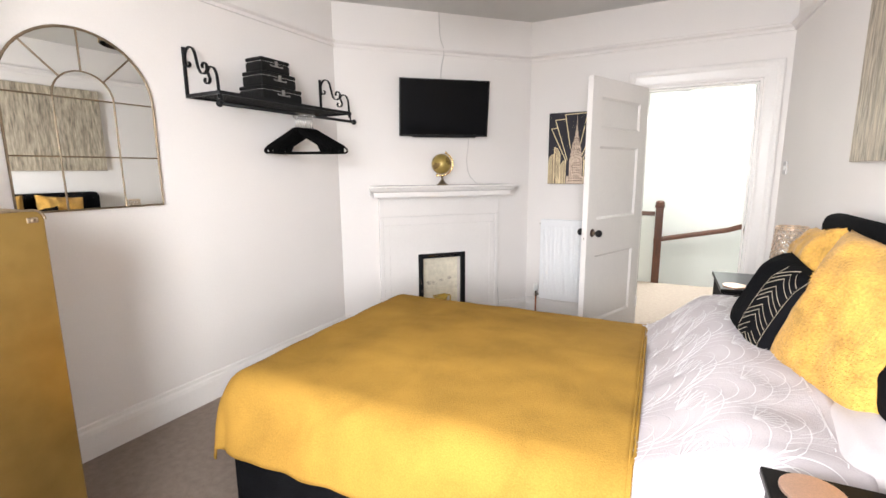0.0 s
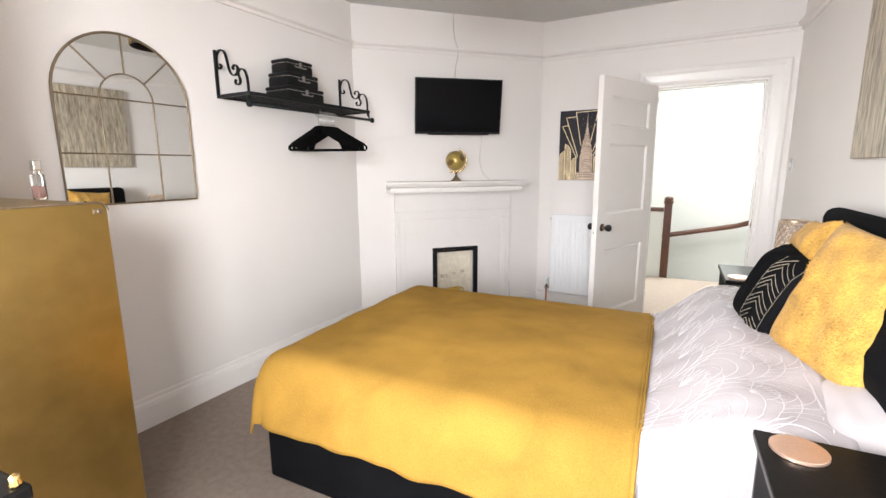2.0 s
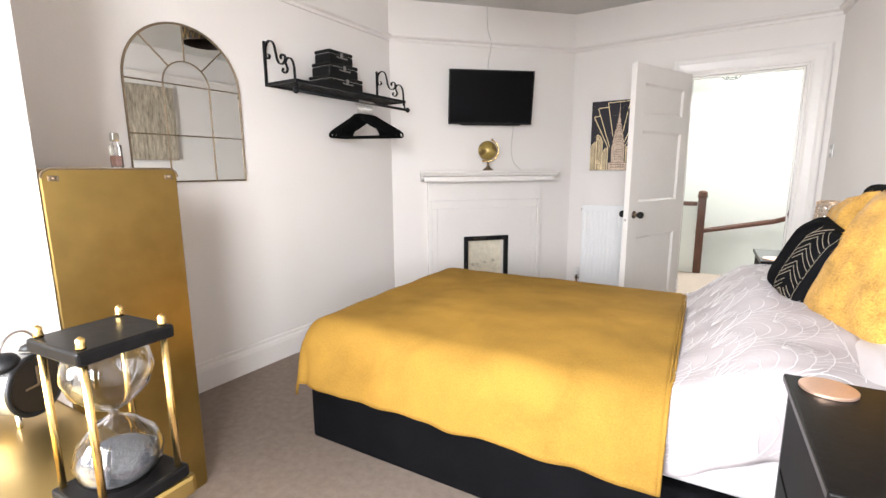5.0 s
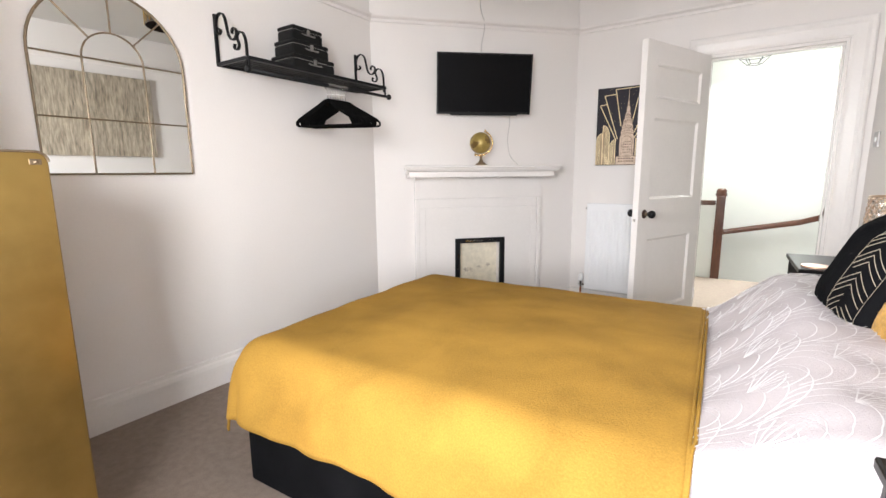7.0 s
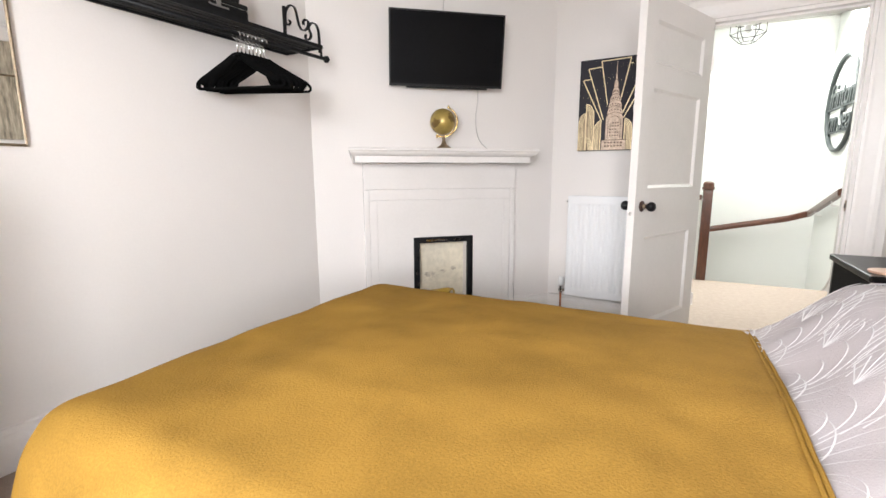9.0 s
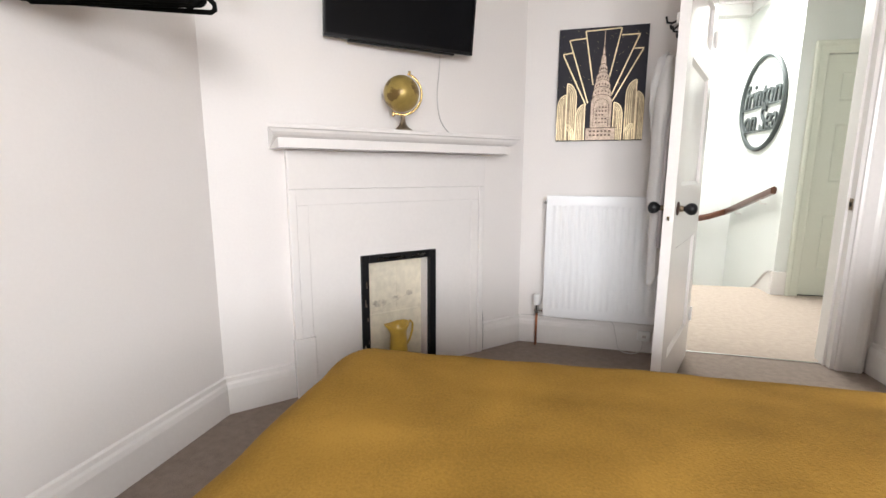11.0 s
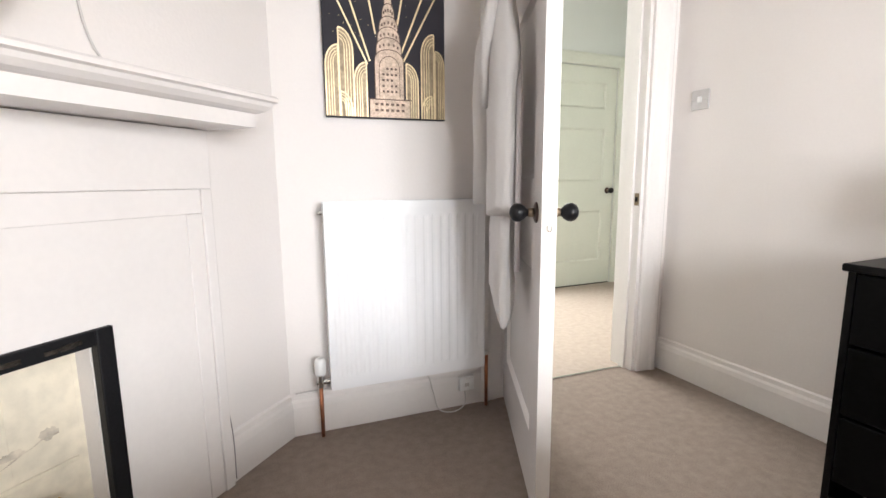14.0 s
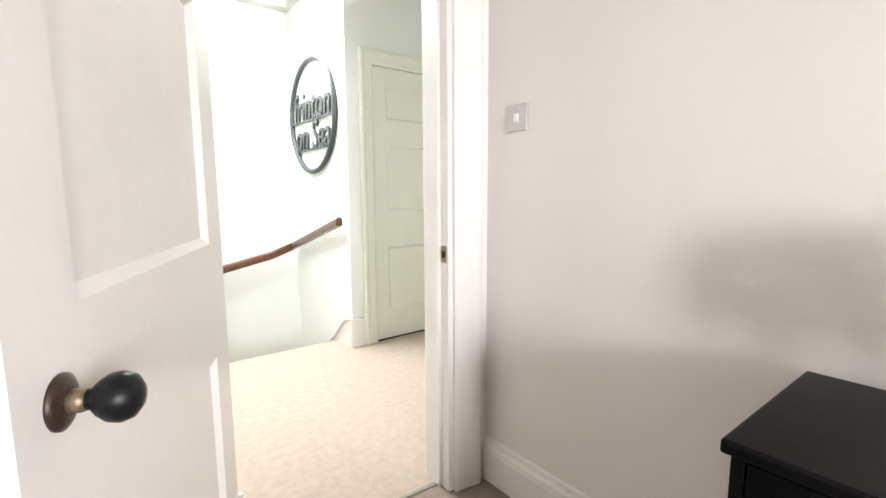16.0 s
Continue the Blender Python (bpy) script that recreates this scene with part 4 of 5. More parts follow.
for bx in (SX0 + 0.008, SX1 - 0.008):
    sc = bmesh.new()
    box(sc, bx - 0.008, -0.012, 0.0, bx + 0.008, -0.001, 0.25)

    def strap(pts, w=0.0075, t=0.0028):
        v = [Vector((0, y * SDEP / 0.235, z)) for y, z in pts]
        fine = []
        for k in range(len(v) - 1):
            p0, p1, p2, p3 = v[max(0, k - 1)], v[k], v[k + 1], v[min(len(v) - 1, k + 2)]
            for q in range(4):
                f = q / 4
                fine.append(0.5 * ((2 * p1) + (p2 - p0) * f + (2 * p0 - 5 * p1 + 4 * p2 - p3) * f * f + (3 * p1 - p0 - 3 * p2 + p3) * f ** 3))
        fine.append(v[-1])
        old = None
        for k, p in enumerate(fine):
            d = (fine[min(k + 1, len(fine) - 1)] - fine[max(k - 1, 0)]).normalized()
            n = Vector((0, -d.z, d.y)) * t
            cur = [sc.verts.new(p + Vector((bx, 0, 0)) + a) for a in (Vector((-w, 0, 0)) + n, Vector((w, 0, 0)) + n, Vector((w, 0, 0)) - n, Vector((-w, 0, 0)) - n)]
            if old:
                for e in range(4):
                    sc.faces.new((old[e], old[(e + 1) % 4], cur[(e + 1) % 4], cur[e]))
            old = cur

    strap([(-0.036, 0.172), (-0.044, 0.160), (-0.036, 0.148), (-0.020, 0.150), (-0.012, 0.172), (-0.014, 0.212), (-0.032, 0.240), (-0.060, 0.242), (-0.080, 0.218), (-0.090, 0.175), (-0.100, 0.132), (-0.116, 0.106), (-0.136, 0.100), (-0.154, 0.114), (-0.158, 0.138), (-0.144, 0.154), (-0.127, 0.146), (-0.128, 0.130)])
    strap([(-0.142, 0.078), (-0.136, 0.064), (-0.146, 0.050), (-0.164, 0.052), (-0.172, 0.070), (-0.164, 0.092), (-0.160, 0.112), (-0.176, 0.128), (-0.200, 0.122), (-0.216, 0.092), (-0.221, 0.05), (-0.222, -0.03)])
    part("scroll_bracket", sc, IRON, shelf, "scrolled iron bracket")
RODY, RODZ = -0.277, -0.058
rod = bmesh.new()
tube(rod, [(SX0 + 0.0, RODY, RODZ), (SX1 + 0.02, RODY, RODZ)], 0.009, 12)
part("rod", rod, IRON, shelf, "", True)
for x in (SX0 - 0.002, SX1 + 0.026):
    part("finial", lathe(bmesh.new(), [(0.001, -0.019), (0.012, -0.015), (0.019, 0.0), (0.012, 0.015), (0.001, 0.019)], 16, Matrix.Translation((x, RODY, RODZ))), IRON, shelf, "round ball end", True)
for x in (SX0 + 0.01, SX1 - 0.01):
    part("rod_hanger", tube(bmesh.new(), [(x, -SDEP + 0.006, -0.008), (x, RODY, RODZ)], 0.006, 8), IRON, shelf)


DULLSTEEL = mat("dull_steel", (0.30, 0.29, 0.28), 0.45, metal=0.8, vary=0.2)


def suitcase(x, y, z, w, d, h, label):
    c = thing("storage_case", MM @ pose(x, y, z, 0, 0, 0), label, "storage box", "stack of black cases")
    part("body", boxes((-w / 2, -d / 2, 0, w / 2, d / 2, h * 0.68), bevel=0.010), CASE, c)
    part("lid", boxes((-w / 2 - 0.001, -d / 2 - 0.001, h * 0.70, w / 2 + 0.001, d / 2 + 0.001, h), bevel=0.010), CASE, c)
    part("seam", boxes((-w / 2 + 0.001, -d / 2 + 0.001, h * 0.68, w / 2 - 0.001, d / 2 - 0.001, h * 0.70)), CHROME, c, "pale metal edge")
    k = part("latch", boxes((-0.011, -d / 2 - 0.005, h * 0.46, 0.011, -d / 2, h * 0.84), bevel=0.002), DULLSTEEL, c, "dull silver latch")
    part("handle", tube(bmesh.new(), [(-0.045, -d / 2 - 0.002, h * 0.50), (-0.040, -d / 2 - 0.012, h * 0.42), (0.040, -d / 2 - 0.012, h * 0.42), (0.045, -d / 2 - 0.002, h * 0.50)], 0.004, 6), DULLSTEEL, c)


SCX = (MMI @ Vector((-2.4, 2.185, 0))).x
suitcase(SCX, -0.135, 1.7535, 0.305, 0.200, 0.083, "largest black storage case at the bottom of the stack")
suitcase(SCX - 0.005, -0.133, 1.837, 0.260, 0.170, 0.083, "middle black storage case in the stack")
suitcase(SCX - 0.010, -0.131, 1.9205, 0.215, 0.140, 0.080, "smallest black storage case on top of the stack")


def hanger():
    h = thing("clothes_hanger", Matrix(), "black velvet clothes hanger with a silver hook", "clothes hanger", "hangers on the rod")
    prof = [(0.0, -0.062), (-0.022, -0.064), (-0.058, -0.088), (-0.13, -0.130), (-0.195, -0.168), (-0.213, -0.186), (-0.214, -0.200), (-0.204, -0.208), (-0.10, -0.209), (0.0, -0.209)]
    outline = prof + [(-x, z) for x, z in reversed(prof[1:-1])]
    b = bmesh.new()
    outline = [(y, z - 0.018) for y, z in outline]
    tube(b, [(0, y, z) for y, z in outline], 0.0065, 8, closed=True)
    for s in (-1, 1):
        tube(b, [(0, s * 0.015, -0.093), (0, s * 0.06, -0.123), (0, s * 0.13, -0.165), (0, s * 0.19, -0.203)], [0.013, 0.018, 0.017, 0.012], 8)
        tube(b, [(0, s * 0.09, -0.138), (0, s * 0.135, -0.178), (0, s * 0.155, -0.222)], 0.009, 8)
    part("frame", b, VELVET, h, "", True)
    k = [(0, 0.0, -0.084), (0, 0.0, -0.030)] + [(0, 0.017 * math.cos(radians(d)), 0.0 + 0.017 * math.sin(radians(d)) - 0.004) for d in range(-70, 200, 18)]
    part("hook", tube(bmesh.new(), k, 0.0032, 6), CHROME, h, "silver wire hook", True)
    return h


first = hanger()
HX = (MMI @ Vector((-2.3, 2.25, 0))).x
rh = random.Random(3)
for i in range(8):
    m = MM @ pose(HX - 0.022 + i * 0.020, RODY, 1.745 + RODZ - 0.004, 0, 0, 24 + rh.uniform(-6, 6))
    if i == 0:
        first.matrix_world = m
    else:
        copy_thing(first, m)

# ---- bed ----


def drape(name, x0, x1, y0, y1, zt, over, r, res, material, parent, open_x1=True, foot=None, flare=0.13, dome=0.012, wrinkle=0.004, label="", seed=0.0, fold=0.012, far=None, flat=None):
    """A cloth laid on a bed: its flat sheet bends down past the rounded rectangle. Returns the object and the map from sheet to space."""
    far = over if far is None else far

    def put(p, q, lift=0.0):
        cx, cy = min(max(p, x0), x1), min(max(q, y0), y1)
        dx, dy = p - cx, q - cy
        d = (abs(dx) ** 3 + abs(dy) ** 3) ** (1 / 3)
        h = math.hypot(dx, dy)
        nx, ny = (dx / h, dy / h) if h > 1e-6 else (0, 0)
        u, v = (cx - x0) / (x1 - x0), (cy - y0) / (y1 - y0)
        z = zt + dome * 4 * v * (1 - v) * min(1, 2 * u + 0.2) + wrinkle * noise.noise((p * 4 + seed, q * 4, 0)) + 0.5 * wrinkle * noise.noise((p * 11 + seed, q * 11, 1))
        if flat:
            z += flat(cx, cy)
        if d > 0:
            a = min(d / r, math.pi / 2)
            drop = r * (1 - math.cos(a)) + max(0, d - r * math.pi / 2)
            along = q if abs(nx) > abs(ny) else p
            wave = fold * min(1, max(0, drop) / 0.2) * (math.sin(along * 21 + seed) + 0.6 * math.sin(along * 37 + 2 * seed) + 0.8 * noise.noise((along * 5, seed, 2)))
            outw = r * math.sin(a) + flare * max(0, drop - 0.06) + wave
            return Vector((cx + nx * (outw + lift), cy + ny * (outw + lift), z - drop + lift * max(0, 1 - d / r)))
        return Vector((cx, cy, z + lift))

    xa, xb = x0 - (over if foot is None else foot), (x1 if open_x1 else x1 + over)
    ya, yb = y0 - over, y1 + far
    nx_, ny_ = int((xb - xa) / res), int((yb - ya) / res)
    bm = bmesh.new()
    g = [[bm.verts.new(put(xa + (xb - xa) * i / nx_, ya + (yb - ya) * j / ny_)) for j in range(ny_ + 1)] for i in range(nx_ + 1)]
    for i in range(nx_):
        for j in range(ny_):
            bm.faces.new((g[i][j], g[i + 1][j], g[i + 1][j + 1], g[i][j + 1]))
    ob = part(name, bm, material, parent, label, True)
    sm = ob.modifiers.new("thick", "SOLIDIFY")
    sm.thickness, sm.offset = 0.008, 1
    return ob, put


bed = thing("bed", Matrix.Translation((-0.6, 1.8, 0)), "double divan bed with black base and dark headboard", "bed")
BI = bed.matrix_world.inverted()


def bpart(name, bm, material, label="", smooth=False, parent=None):
    bmesh.ops.transform(bm, matrix=BI, verts=bm.verts)
    return part(name, bm, material, parent or bed, label, smooth)


bpart("divan_base", boxes((-1.675, 1.155, 0.0, 0.43, 2.455, 0.285), bevel=0.012), DARKCLOTH, "black fabric divan base")
bpart("mattress", boxes((-1.655, 1.165, 0.288, 0.42, 2.445, 0.565), bevel=0.05, seg=4), mat("white_mattress_ticking", (0.66, 0.64, 0.66), 0.8, bump=0.3, scale=200, vary=0.03), "white mattress")
hb = bmesh.new()
box(hb, 0.435, 1.12, 0.0, 0.54, 2.47, 1.155, bevel=0.045, seg=4)
bpart("headboard", hb, DARKCLOTH, "charcoal upholstered headboard", True)

throw = thing("throw_blanket", Matrix(), "mustard fleece throw spread over the bed's foot", "blanket")
_, bput = drape("cloth", -1.580, -0.215, 1.225, 2.365, 0.576, 0.338, 0.125, 0.016, MUSTARD, throw, seed=1.3, wrinkle=0.007, dome=0.026, fold=0.006, flare=0.17)
hem = bmesh.new()
for s in range(2):
    tube(hem, [bput(-0.215 + s * 0.004, 1.225 - 0.335 + (2.365 - 1.225 + 0.67) * i / 90, 0.006) for i in range(91)], 0.005, 6)
part("hem", hem, MUSTARD, throw, "stitched mustard hem", True)


def headrise(x, y):
    f = min(1, max(0, (x + 0.24) / 0.30))
    g = min(1, max(0, (y - 1.2) / 1.1))
    return (0.115 + 0.075 * g) * f * f * (3 - 2 * f)


duvet = thing("duvet", Matrix(), "white duvet with raised art deco fan stitching", "duvet")
_, dput = drape("cover", -0.245, 0.26, 1.225, 2.365, 0.574, 0.28, 0.100, 0.018, DUVET, duvet, foot=0.0, flare=0.05, seed=4.1, wrinkle=0.011, dome=0.020, fold=0.019, flat=headrise)
fans = bmesh.new()


def stitch(pts, w):
    pts = [p for p in pts if -0.212 < p[0] < 0.22 and 0.965 < p[1] < 2.62]
    if len(pts) < 2:
        return
    c = [dput(p[0], p[1], 0.0125) for p in pts]
    prev = None
    for i, p in enumerate(c):
        d = (c[min(i + 1, len(c) - 1)] - c[max(i - 1, 0)])
        if d.length < 1e-6:
            continue
        up = (dput(pts[i][0], pts[i][1], 0.03) - p).normalized()
        sd = d.normalized().cross(up) * w / 2
        cur = (fans.verts.new(p - sd), fans.verts.new(p + sd))
        if prev:
            fans.faces.new((prev[0], prev[1], cur[1], cur[0]))
        prev = cur


FS = 0.27
for row in range(-2, 9):
    for col in range(-2, 5):
        fx, fy = -0.42 + col * FS * 0.62, 0.78 + row * FS * 0.80 + (FS * 0.40 if col % 2 else 0)
        lean = radians(28)
        for k in range(6):
            rr = FS * (0.30 + 0.115 * k)
            off = 0.10 * FS * k
            pts = []
            for a in [radians(d) for d in range(-100, 101, 8)]:
                x, y = off + rr * 0.62 * math.cos(a), rr * 0.48 * math.sin(a)
                pts.append((fx + x * math.cos(lean) - y * math.sin(lean), fy + x * math.sin(lean) + y * math.cos(lean)))
            stitch(pts, 0.0028)
        for d in (-48, -32, -18, -6, 6, 18, 32, 48):
            a = radians(d) + lean
            stitch([(fx - 0.1 * FS * math.cos(lean) + f * FS * 0.62 * math.cos(a), fy - 0.1 * FS * math.sin(lean) + f * FS * 0.62 * math.sin(a)) for f in (0.0, 0.12, 0.25, 0.37, 0.5)], 0.0026)
part("stitching", fans, EMBROID, duvet, "raised white fan-pattern stitching")


def cushion(name, m, w, h, t, material, label, category, n=40, sharp=0.5, lump=0.0, seed=0.0):
    c = thing(name, m, label, category)
    bm = bmesh.new()
    g = {}
    for s in (1, -1):
        for i in range(n + 1):
            for j in range(n + 1):
                u, v = 2 * i / n - 1, 2 * j / n - 1
                edge = i in (0, n) or j in (0, n)
                if edge and s < 0:
                    g[(s, i, j)] = g[(1, i, j)]
                    continue
                x = w / 2 * u * (1 - 0.07 * (1 - v * v) * abs(u))
                z = h / 2 * v * (1 - 0.07 * (1 - u * u) * abs(v))
                th = t / 2 * max(0, (1 - u ** 4) * (1 - v ** 4)) ** sharp
                wr = lump * noise.noise((u * 3 + seed, v * 3, s)) * (1 if not edge else 0.3)
                g[(s, i, j)] = bm.verts.new((x + wr * 0.6, -s * (th + wr), z + wr * 0.6))
    for s in (1, -1):
        for i in range(n):
            for j in range(n):
                q = [g[(s, i, j)], g[(s, i + 1, j)], g[(s, i + 1, j + 1)], g[(s, i, j + 1)]]
                bm.faces.new(q if s > 0 else list(reversed(q)))
    bm.normal_update()
    return c, bm


def fur_cushion(m, w, h, t, label, seed):
    c, bm = cushion("fur_cushion", m, w, h, t, FURM, label, "cushion", 36, 0.5, 0.013, seed)
    rf = random.Random(int(seed * 10) + 1)
    fur = bmesh.new()
    faces = list(bm.faces)
    for f in faces:
        for k in range(5):
            a, b = rf.random(), rf.random()
            v = [q.co for q in f.verts]
            p = v[0].lerp(v[1], a).lerp(v[3].lerp(v[2], a), b)
            flow = Vector((noise.noise(p * 9 + Vector((seed, 0, 0))), noise.noise(p * 9 + Vector((0, seed, 3))), noise.noise(p * 9 + Vector((5, 0, seed))) - 0.5))
            d = (f.normal * 0.55 + flow * 1.1 + Vector((rf.uniform(-.4, .4), rf.uniform(-.4, .4), rf.uniform(-.4, .4)))).normalized() * rf.uniform(0.004, 0.010)
            sd = d.cross(f.normal).normalized() * 0.0016
            if sd.length < 1e-5:
                continue
            p = p - f.normal * 0.001
            fur.faces.new([fur.verts.new(q) for q in (p - sd, p + sd, p + d)])
    part("body", bm, FURM, c, "", True)
    tagged(part("fur", fur, FURM, c, "long soft mustard fur"), kind="stuff")
    return c


def pillow_flat(x, y, z, rz, label, tip=0):
    c, bm = cushion("pillow", pose(x, y, z, 90 - tip, 0, rz), 0.66, 0.34, 0.16, TAUPE, label, "pillow", 28, 0.5, 0.012, y)
    part("cover", bm, TAUPE, c, "", True)


pillow_flat(0.372, 1.48, 0.668, 88, "pale satin pillow lying under the fur cushion", 6)
pillow_flat(0.335, 2.12, 0.765, 92, "pale satin pillow lying under the black cushion", 24)
blackp, bm = cushion("black_pillow", pose(0.385, 1.46, 0.87, -12, 0, -90), 0.56, 0.32, 0.10, DARKCLOTH, "black pillow standing against the headboard", "pillow", 28, 0.5, 0.01, 2.0)
part("cover", bm, DARKCLOTH, blackp, "", True)
fur_cushion(pose(0.350, 1.605, 0.893, -20, 6, -68), 0.46, 0.50, 0.19, "mustard faux fur cushion leaning on the headboard", 1.7)
fur_cushion(pose(0.325, 2.085, 0.945, -15, -6, -92), 0.38, 0.38, 0.14, "mustard faux fur cushion standing behind the black cushion", 3.1)
deco, bm = cushion("deco_cushion", pose(0.215, 1.885, 0.858, -22, 8, -80), 0.335, 0.35, 0.20, VELVET, "black velvet cushion with gold chevron pattern", "cushion", 30, 0.5, 0.008, 5.0)
part("cover", bm, DARKCLOTH, deco, "", True)
chev = bmesh.new()


def cush_y(x, z, w=0.335, h=0.35, t=0.20):
    u, v = min(0.99, max(-0.99, 2 * x / w)), min(0.99, max(-0.99, 2 * z / h))
    return -(t / 2 * ((1 - u ** 4) * (1 - v ** 4)) ** 0.5 + 0.004)


def chev_line(x0, z0, x1, z1, w=0.0024):
    n = 6
    prev = None
    L = math.hypot(x1 - x0, z1 - z0)
    ox, oz = -(z1 - z0) / L * w / 2, (x1 - x0) / L * w / 2
    for i in range(n + 1):
        x, z = x0 + (x1 - x0) * i / n, z0 + (z1 - z0) * i / n
        y = cush_y(x, z)
        cur = (chev.verts.new((x - ox, y, z - oz)), chev.verts.new((x + ox, y, z + oz)))
        if prev:
            chev.faces.new((prev[0], prev[1], cur[1], cur[0]))
        prev = cur


for k in range(4):
    zc = -0.125 + k * 0.072
    for o in (0.0, 0.020, 0.040):
        chev_line(0.022, zc + o - 0.02, 0.075, zc + o + 0.025)
        chev_line(0.075, zc + o + 0.025, 0.132, zc + o - 0.02)
chev_line(0.018, -0.15, 0.018, 0.15), chev_line(0.135, -0.15, 0.135, 0.15)
part("chevron", chev, mat("pale_gold_thread", (0.62, 0.54, 0.42), 0.35, metal=0.5, vary=0.1), deco, "pale gold stitched chevrons")

# ---- bedside tables ----


def bedside(m, w, d, h, label, over=0.012):
    """x into the wall, y along the wall; top at h."""
    t = thing("bedside_table", m, label, "bedside table", "pair of bedside tables")
    part("top", boxes((-over, -over, h - 0.022, d, w + over, h), bevel=0.005), BLACK, t)
    part("side_panel", boxes((0, 0, 0, d, 0.018, h - 0.022)), BLACK, t)
    part("side_panel", boxes((0, w - 0.018, 0, d, w, h - 0.022)), BLACK, t)
    part("back_panel", boxes((d - 0.012, 0.018, 0, d, w - 0.018, h - 0.022)), BLACK, t)
    part("plinth", boxes((0.004, 0.018, 0.0, 0.018, w - 0.018, 0.068)), DRAWERBLACK, t)
    zt = h - 0.028
    for i in range(3):
        z1 = zt - i * 0.205
        part("drawer", boxes((-0.002, 0.021, z1 - 0.195, 0.02, w - 0.021, z1), bevel=0.003), DRAWERBLACK, t)
    return t


bedside(pose(0.044, 0.60, 0), 0.453, 0.50, 0.738, "black painted bedside table beside the window")
bedside(pose(0.124, 2.60, 0), 0.420, 0.39, 0.752, "black painted bedside table near the door")


def coaster(x, y, z, label):
    c = thing("coaster", pose(x, y, z), label, "coaster", "rose gold coasters")
    part("disc", lathe(bmesh.new(), [(0.052, 0.0), (0.053, 0.001), (0.053, 0.0065), (0.052, 0.0075), (0.040, 0.0078)], 40), ROSE, c, "", False)
    part("cork_base", lathe(bmesh.new(), [(0.050, -0.0), (0.050, 0.0005)], 30), BLACK, c)


coaster(0.105, 1.000, 0.7385, "round rose gold coaster on the black table")
coaster(0.18, 2.665, 0.7525, "round rose gold coaster beside the lamp")

lamp = thing("table_lamp", pose(0.405, 2.745, 0.7525), "gold table lamp with crystal lattice shade", "table lamp")
part("base", lathe(bmesh.new(), [(0.052, 0.0), (0.053, 0.003), (0.053, 0.012), (0.050, 0.016), (0.020, 0.020), (0.013, 0.028), (0.011, 0.07), (0.015, 0.082), (0.034, 0.095)], 32), CHAMPAGNE, lamp, "polished gold foot and stem", True)
SZ0, SZ1, SR0, SR1 = 0.095, 0.305, 0.079, 0.066
for z, r in ((SZ0, SR0), (SZ0 + 0.010, SR0 - 0.001), (SZ1, SR1), (SZ1 - 0.010, SR1 + 0.001)):
    part("ring", tube(bmesh.new(), [(r * math.cos(2 * math.pi * i / 36), r * math.sin(2 * math.pi * i / 36), z) for i in range(36)], 0.0032, 6, closed=True), CHAMPAGNE, lamp, "", True)
lat = bmesh.new()
for s in (1, -1):
    for i in range(14):
        pts = []
        for k in range(13):
            f = k / 12
            a = 2 * math.pi * (i / 14 + s * f * 0.36)
            r = SR0 + (SR1 - SR0) * f
            pts.append((r * math.cos(a), r * math.sin(a), SZ0 + (SZ1 - SZ0) * f))
        tube(lat, pts, 0.0021, 5)
part("lattice", lat, CHAMPAGNE, lamp, "gold wire lattice", True)
cry = bmesh.new()
for k in range(10):
    f = (k + 0.5) / 10
    r = SR0 + (SR1 - SR0) * f - 0.001
    for i in range(14):
        a = 2 * math.pi * ((i + (0.5 if k % 2 else 0)) / 14)
        m = Matrix.Translation((r * math.cos(a), r * math.sin(a), SZ0 + (SZ1 - SZ0) * f)) @ Matrix.Rotation(a, 4, "Z") @ Matrix.Diagonal((0.007, 0.0125, 0.0125, 1))
        bmesh.ops.create_icosphere(cry, subdivisions=1, radius=1, matrix=m)
tagged(part("crystal_sheath", cry, CRYSTAL, lamp, "faceted amber crystal beads"), kind="stuff")
part("inner_sleeve", lathe(bmesh.new(), [(0.02, 0.09), (0.024, 0.10), (0.022, 0.2), (0.015, 0.22)], 16), WHITEPLASTIC, lamp)

# ---- textured canvas over the headboard ----
cvx = (HMI @ Vector((0.56, 2.61, 0))).x
cv = thing("textured_canvas", HM @ pose(cvx, 0, 1.365), "silver and gold streaked textured canvas above the bed", "canvas picture")
part("canvas", boxes((0, -0.036, 0, 1.25, -0.003, 0.80), bevel=0.004), SILVERART, cv)

# ---- pendant shade ----
pen = thing("pendant_light", Matrix.Translation((-1.10, 2.16, H)), "dark patterned drum pendant shade under the ceiling", "ceiling light")
part("rose", lathe(bmesh.new(), [(0.045, -0.02), (0.05, -0.002)], 20), WHITEPLASTIC, pen)
part("flex", tube(bmesh.new(), [(0, 0, -0.02), (0, 0, -0.14)], 0.004, 6), WHITEPLASTIC, pen)
shd = bmesh.new()
for k in range(48):
    a0, a1 = 2 * math.pi * k / 48, 2 * math.pi * (k + 1) / 48
    v = [shd.verts.new((0.185 * math.cos(a), 0.185 * math.sin(a), z)) for a, z in ((a0, -0.30), (a1, -0.30), (a1, -0.115), (a0, -0.115))]
    shd.faces.new(v)
so = part("shade", shd, COPPERSHADE, pen, "dark bronze drum shade")
md = so.modifiers.new("thick", "SOLIDIFY")
md.thickness = 0.003
fret = bmesh.new()
